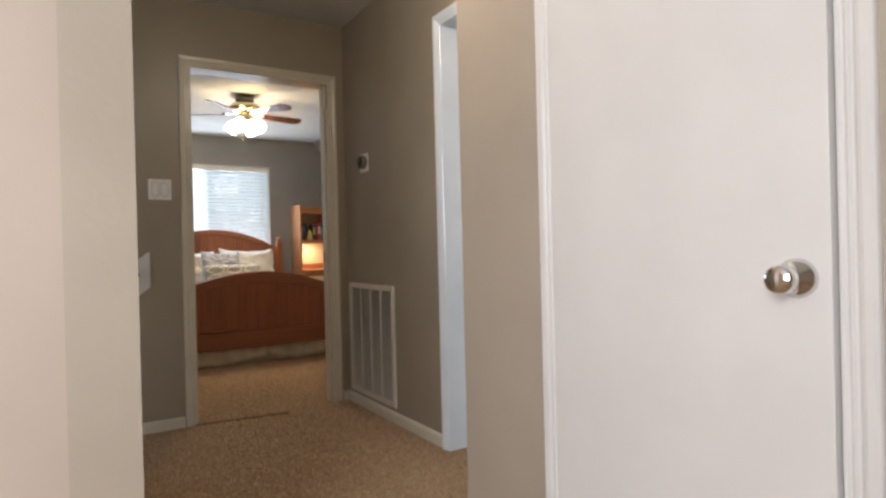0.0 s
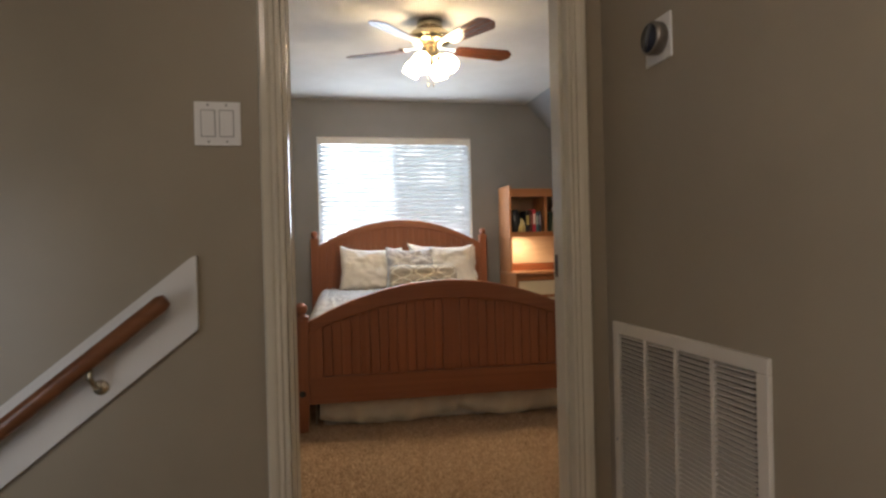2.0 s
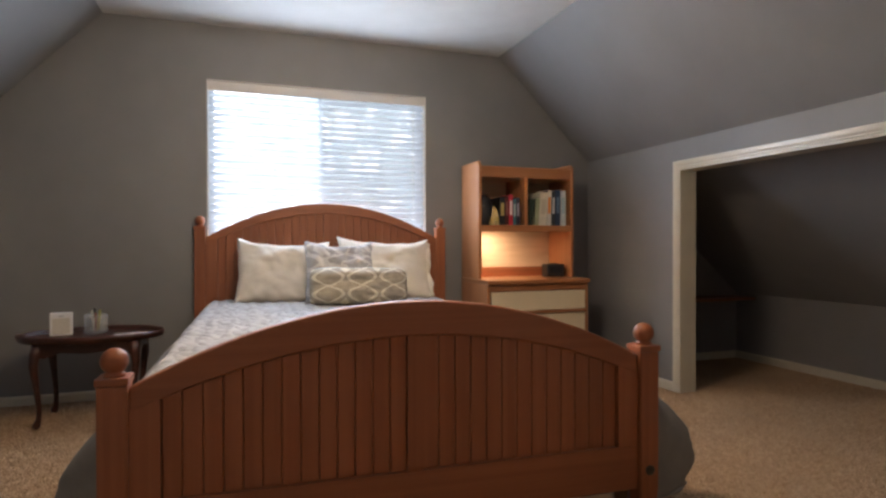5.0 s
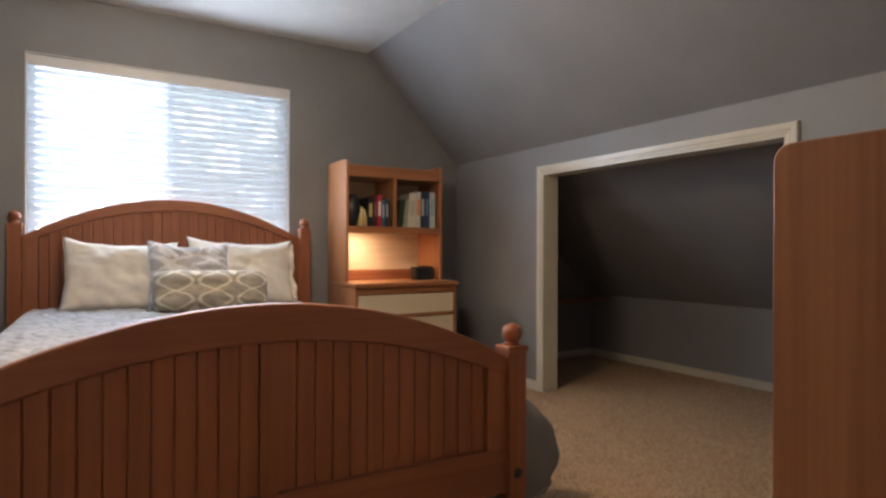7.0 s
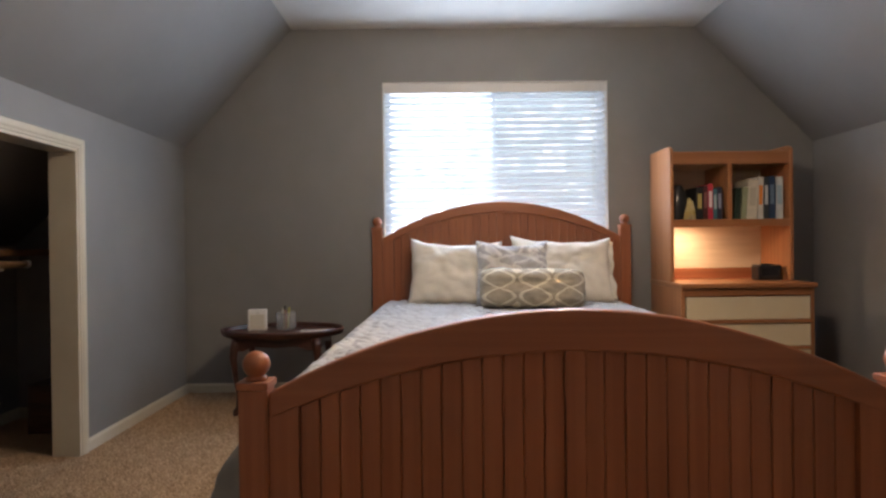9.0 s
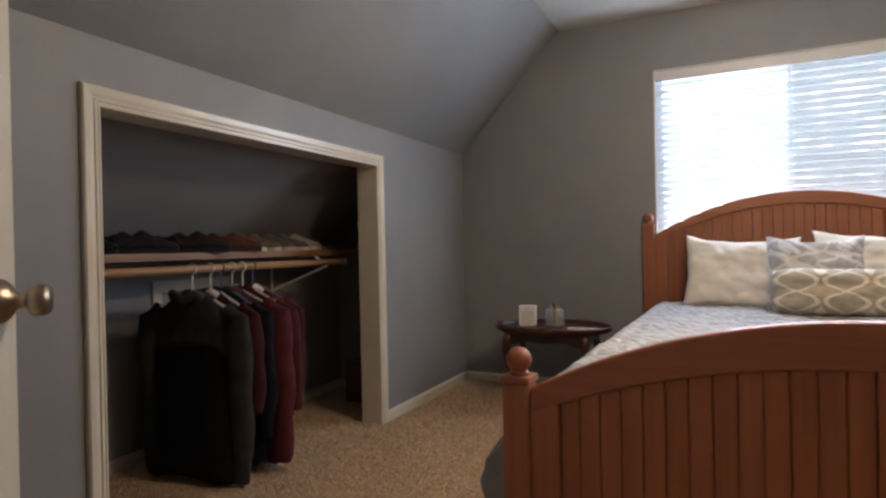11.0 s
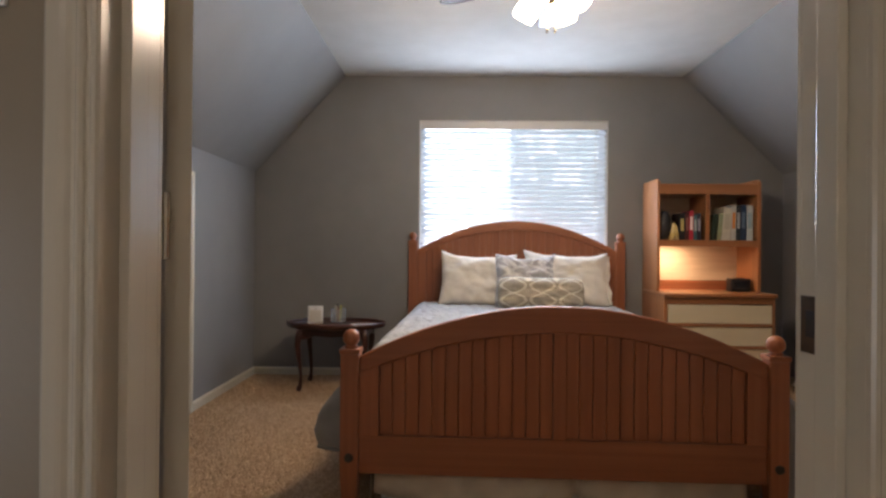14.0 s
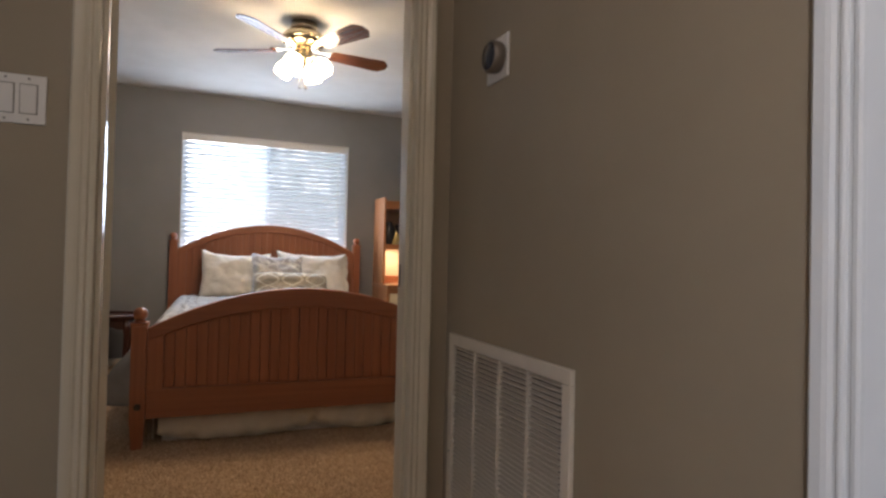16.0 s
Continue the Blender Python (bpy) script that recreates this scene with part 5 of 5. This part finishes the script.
tagged(part("storage_box", box_bm, M_MAHOG), "dark brown storage box at the closet's end", "box")

# ---- hall fittings ----
def switch_plate(name, label, m, gangs):
    """A plate in the xz plane, facing -y."""
    ob = thing(name, label, "light switch", m)
    w = 0.07 + 0.046 * (gangs - 1)
    part("plate", cube(-w / 2, w / 2, -0.006, 0, -0.0575, 0.0575, 0.003), M_PLASTIC, ob)
    for g in range(gangs):
        x = (g - (gangs - 1) / 2) * 0.046
        part("bezel", cube(x - 0.0185, x + 0.0185, -0.0068, -0.005, -0.0355, 0.0355), M_LOGO, ob, "thin grey seam round the rocker")
        part("rocker", cube(x - 0.0162, x + 0.0162, -0.0098, -0.006, -0.033, 0.033, 0.002), M_PLASTIC, ob, at=pose(0, -0.0, 0, 2, 0, 0))
        for z in (-0.048, 0.048):
            part("screw", lathe([(0.0, 0), (0.0032, 0), (0.003, 0.0012), (0.0, 0.0014)], 10), M_LOGO, ob, at=pose(x, -0.006, z, 90, 0, 0))
    return ob


switch_plate("light_switch", "white double rocker switch on the tan wall", pose(-1.10, 0, 1.334), 2)
switch_plate("light_switch", "white double rocker switch on the stairwell wall", pose(LWX, -1.24, 1.30, 0, 0, 90), 2)

th = thing("thermostat", "round dark thermostat on a white square plate", "thermostat", pose(0, -0.305, 1.50, 0, 0, -90))
part("plate", cube(-0.055, 0.055, -0.006, 0, -0.055, 0.055, 0.002), M_PLASTIC, th)
dl = part("dial", lathe([(0.0, 0.0), (0.036, 0.0), (0.040, 0.006), (0.0415, 0.024), (0.040, 0.030), (0.036, 0.032), (0.0, 0.032)], 32), mat("brushed_steel", (0.30, 0.27, 0.24), (0.24, 0.21, 0.18), 0.38, 0.85, size=30), th, "dark metal dial ring", True, pose(0.012, -0.006, 0.0, 90, 0, 0))
part("display", lathe([(0.0, 0.032), (0.035, 0.032), (0.033, 0.034), (0.0, 0.0345)], 32), mat("thermostat_glass", (0.01, 0.012, 0.02), (0.03, 0.04, 0.07), 0.08), dl, "dark glass face", True)

M_GRILLE = mat("cream_enamel", (0.67, 0.62, 0.54), (0.63, 0.58, 0.50), 0.4, size=9)
gr = thing("return_air_grille", "cream louvred return air grille low on the hall wall", "vent grille", pose(0, -0.05, 0.082, 0, 0, -90))
GW, GH, GB = 0.61, 0.685, 0.032
for a in ((0, GW, 0, GB), (0, GW, GH - GB, GH), (0, GB, GB, GH - GB), (GW - GB, GW, GB, GH - GB)):
    part("frame_bar", cube(a[0], a[1], -0.012, 0, a[2], a[3], 0.003), M_GRILLE, gr)
# no duct is built; a dark sheet gives the gaps their shade
part("backing", cube(GB, GW - GB, -0.001, 0.0, GB, GH - GB), M_STEEL, gr, "flat dark sheet for the unlit duct behind the louvres")
cols = 4
cw = (GW - 2 * GB) / cols
for c in range(1, cols):
    part("mullion", cube(GB + c * cw - 0.006, GB + c * cw + 0.006, -0.011, -0.001, GB, GH - GB, 0.002), M_GRILLE, gr)
rows_n = 50
rh = (GH - 2 * GB) / rows_n
bm = cube(0.006, cw - 0.006, -0.0058, 0.0058, -0.0011, 0.0011)
lv = part("louvre", bm, M_GRILLE, gr, at=pose(GB, -0.0065, GB + 0.5 * rh, 15, 0, 0))
for c in range(cols):
    for r in range(rows_n):
        if c or r:
            piece("louvre", lv.data, gr, pose(GB + c * cw, -0.0065, GB + (r + 0.5) * rh, 15, 0, 0))
for x in (0.016, GW - 0.016):
    part("screw", lathe([(0.0, 0), (0.005, 0), (0.004, 0.0016), (0.0, 0.002)], 12), M_LOGO, gr, at=pose(x, -0.012, GH / 2, 90, 0, 0))

SLOPE = 0.79
hr = thing("handrail", "round wooden handrail on a white board beside the stairs", "handrail", pose(-1.16, 0, 0))
part("backing_board", prism([(0, 0.798), (0, 0.989), (-0.012, 0.985), (-2.6, 0.985 - 2.588 * SLOPE), (-2.6, 0.798 - 2.6 * SLOPE)], "y", -0.016, 0.0), M_WHITE, hr, "white painted backing board")
p0 = (-0.075, -0.062, 0.873)
p1 = (-2.5, -0.062, 0.873 - 2.425 * SLOPE)
part("rail", tube([(p0[0] + 0.012, p0[1], p0[2] + 0.009), p0, p1], 0.0215, 16, None, [0.7, 1, 1]), M_RAIL, hr, "reddish wooden rail", True)
for k in (0.165, 1.5):
    x = p0[0] - k
    z = p0[2] - k * SLOPE
    br = part("bracket", tube([(x, -0.062, z - 0.022), (x, -0.062, z - 0.045), (x + 0.005, -0.045, z - 0.07), (x + 0.008, -0.018, z - 0.078)], 0.007, 8), M_BRASS, hr, "brass rail bracket", True)
    part("rosette", lathe([(0.0, 0), (0.02, 0), (0.017, 0.004), (0.008, 0.007), (0.0, 0.007)], 16), M_BRASS, br, at=pose(x + 0.008, -0.016, z - 0.078, 90, 0, 0))

# unseen dome lamp, added to fill the hall with warm light
hl = thing("hall_fill_light", "white dome light on the hall ceiling, added out of view", "ceiling light", pose(-0.74, -1.90, HZ))
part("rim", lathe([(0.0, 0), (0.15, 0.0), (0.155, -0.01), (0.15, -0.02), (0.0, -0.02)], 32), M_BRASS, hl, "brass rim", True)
part("dome", lathe([(0.142, -0.02), (0.138, -0.045), (0.115, -0.075), (0.07, -0.095), (0.0, -0.102)], 32), glow("fill_dome_glass", (1.0, 0.86, 0.66), 2.0), hl, "glowing dome of the added hall lamp", True)
lamp("hall_fill_lamp", "POINT", HALL_FILL_POWER, (1.0, 0.86, 0.70), pose(-0.74, -1.90, HZ - 0.17), 0.09)


# ---- carpet pile ----
def pile(name, label, spans, step, seed):
    """Short leaning tufts of yarn over the carpet; each a four-sided tip on its own foot."""
    rng = np.random.default_rng(seed)
    feet = []
    for x0, x1, y0, y1 in spans:
        gx, gy = np.meshgrid(np.arange(x0 + step, x1 - step / 2, step), np.arange(y0 + step, y1 - step / 2, step))
        feet.append(np.stack((gx.ravel(), gy.ravel()), 1))
    p = np.concatenate(feet)
    n = len(p)
    p = p + rng.uniform(-0.45, 0.45, (n, 2)) * step
    turn, half, h = rng.uniform(0, 6.283, n), rng.uniform(0.38, 0.62, n) * step, rng.uniform(0.005, 0.012, n)
    lean = rng.normal(0, 0.5, (n, 2)) * step
    v = np.zeros((n, 5, 3))
    for k in range(4):
        v[:, k, 0], v[:, k, 1] = p[:, 0] + half * np.cos(turn + k * 1.5708), p[:, 1] + half * np.sin(turn + k * 1.5708)
        v[:, k, 2] = -0.001
    v[:, 4, :2], v[:, 4, 2] = p + lean, h
    base = np.arange(n)[:, None, None] * 5
    f = (base + np.array(((0, 1, 4), (1, 2, 4), (2, 3, 4), (3, 0, 4)))[None]).reshape(-1, 3)
    me = bpy.data.meshes.new(name)
    me.vertices.add(n * 5)
    me.vertices.foreach_set("co", v.reshape(-1))
    me.loops.add(len(f) * 3)
    me.loops.foreach_set("vertex_index", f.reshape(-1).astype(np.int32))
    me.polygons.add(len(f))
    me.polygons.foreach_set("loop_start", np.arange(0, len(f) * 3, 3, dtype=np.int32))
    me.update(calc_edges=True)
    me.materials.append(M_PILE)
    return tagged(new(name, me), label, "carpet", kind="stuff")


def pile_mat():
    m = mat("carpet_yarn", (0.261, 0.162, 0.088), (0.539, 0.380, 0.238), 0.95, size=40, spec=0.05, ramp=(0.3, 0.7))
    n, l = m.node_tree.nodes, m.node_tree.links
    b = n["Principled BSDF"]
    geo, cr = n.new("ShaderNodeNewGeometry"), n.new("ShaderNodeValToRGB")
    cr.color_ramp.elements[0].color, cr.color_ramp.elements[1].color = (0.264, 0.159, 0.086, 1), (0.560, 0.400, 0.250, 1)
    cr.color_ramp.elements.new(0.5).color = (0.410, 0.275, 0.164, 1)
    l.new(geo.outputs["Random Per Island"], cr.inputs["Fac"])
    b.inputs["Sheen Weight"].default_value, b.inputs["Sheen Roughness"].default_value = 0.5, 0.45
    b.inputs["Sheen Tint"].default_value = (1.0, 0.78, 0.55, 1)
    mx = n.new("ShaderNodeMix")
    mx.data_type = "RGBA"
    mx.inputs["Factor"].default_value = 0.48
    l.new(b.inputs["Base Color"].links[0].from_socket, mx.inputs["A"])
    l.new(cr.outputs[0], mx.inputs["B"])
    l.new(mx.outputs["Result"], b.inputs["Base Color"])
    return m


M_PILE = pile_mat()
pile("carpet_pile", "beige and brown yarn tufts of the bedroom carpet", [(WX0 + 0.02, WX1 - 0.02, 0.13, 1.75), (WX0 + 0.02, -0.7, 1.75, WY - 0.02), (0.55, WX1 - 0.02, 1.75, WY - 0.02), (LBX + 0.02, WX0 - 0.02, LC0, LC1), (WX1 + 0.02, RBX - 0.02, RC0, RC1)], 0.0125, 3)
pile("carpet_pile", "beige and brown yarn tufts of the hall carpet", [(-1.33, -0.02, -2.2, -0.02), (DX0 + 0.01, DX1 - 0.01, -0.02, 0.13)], 0.0125, 4)
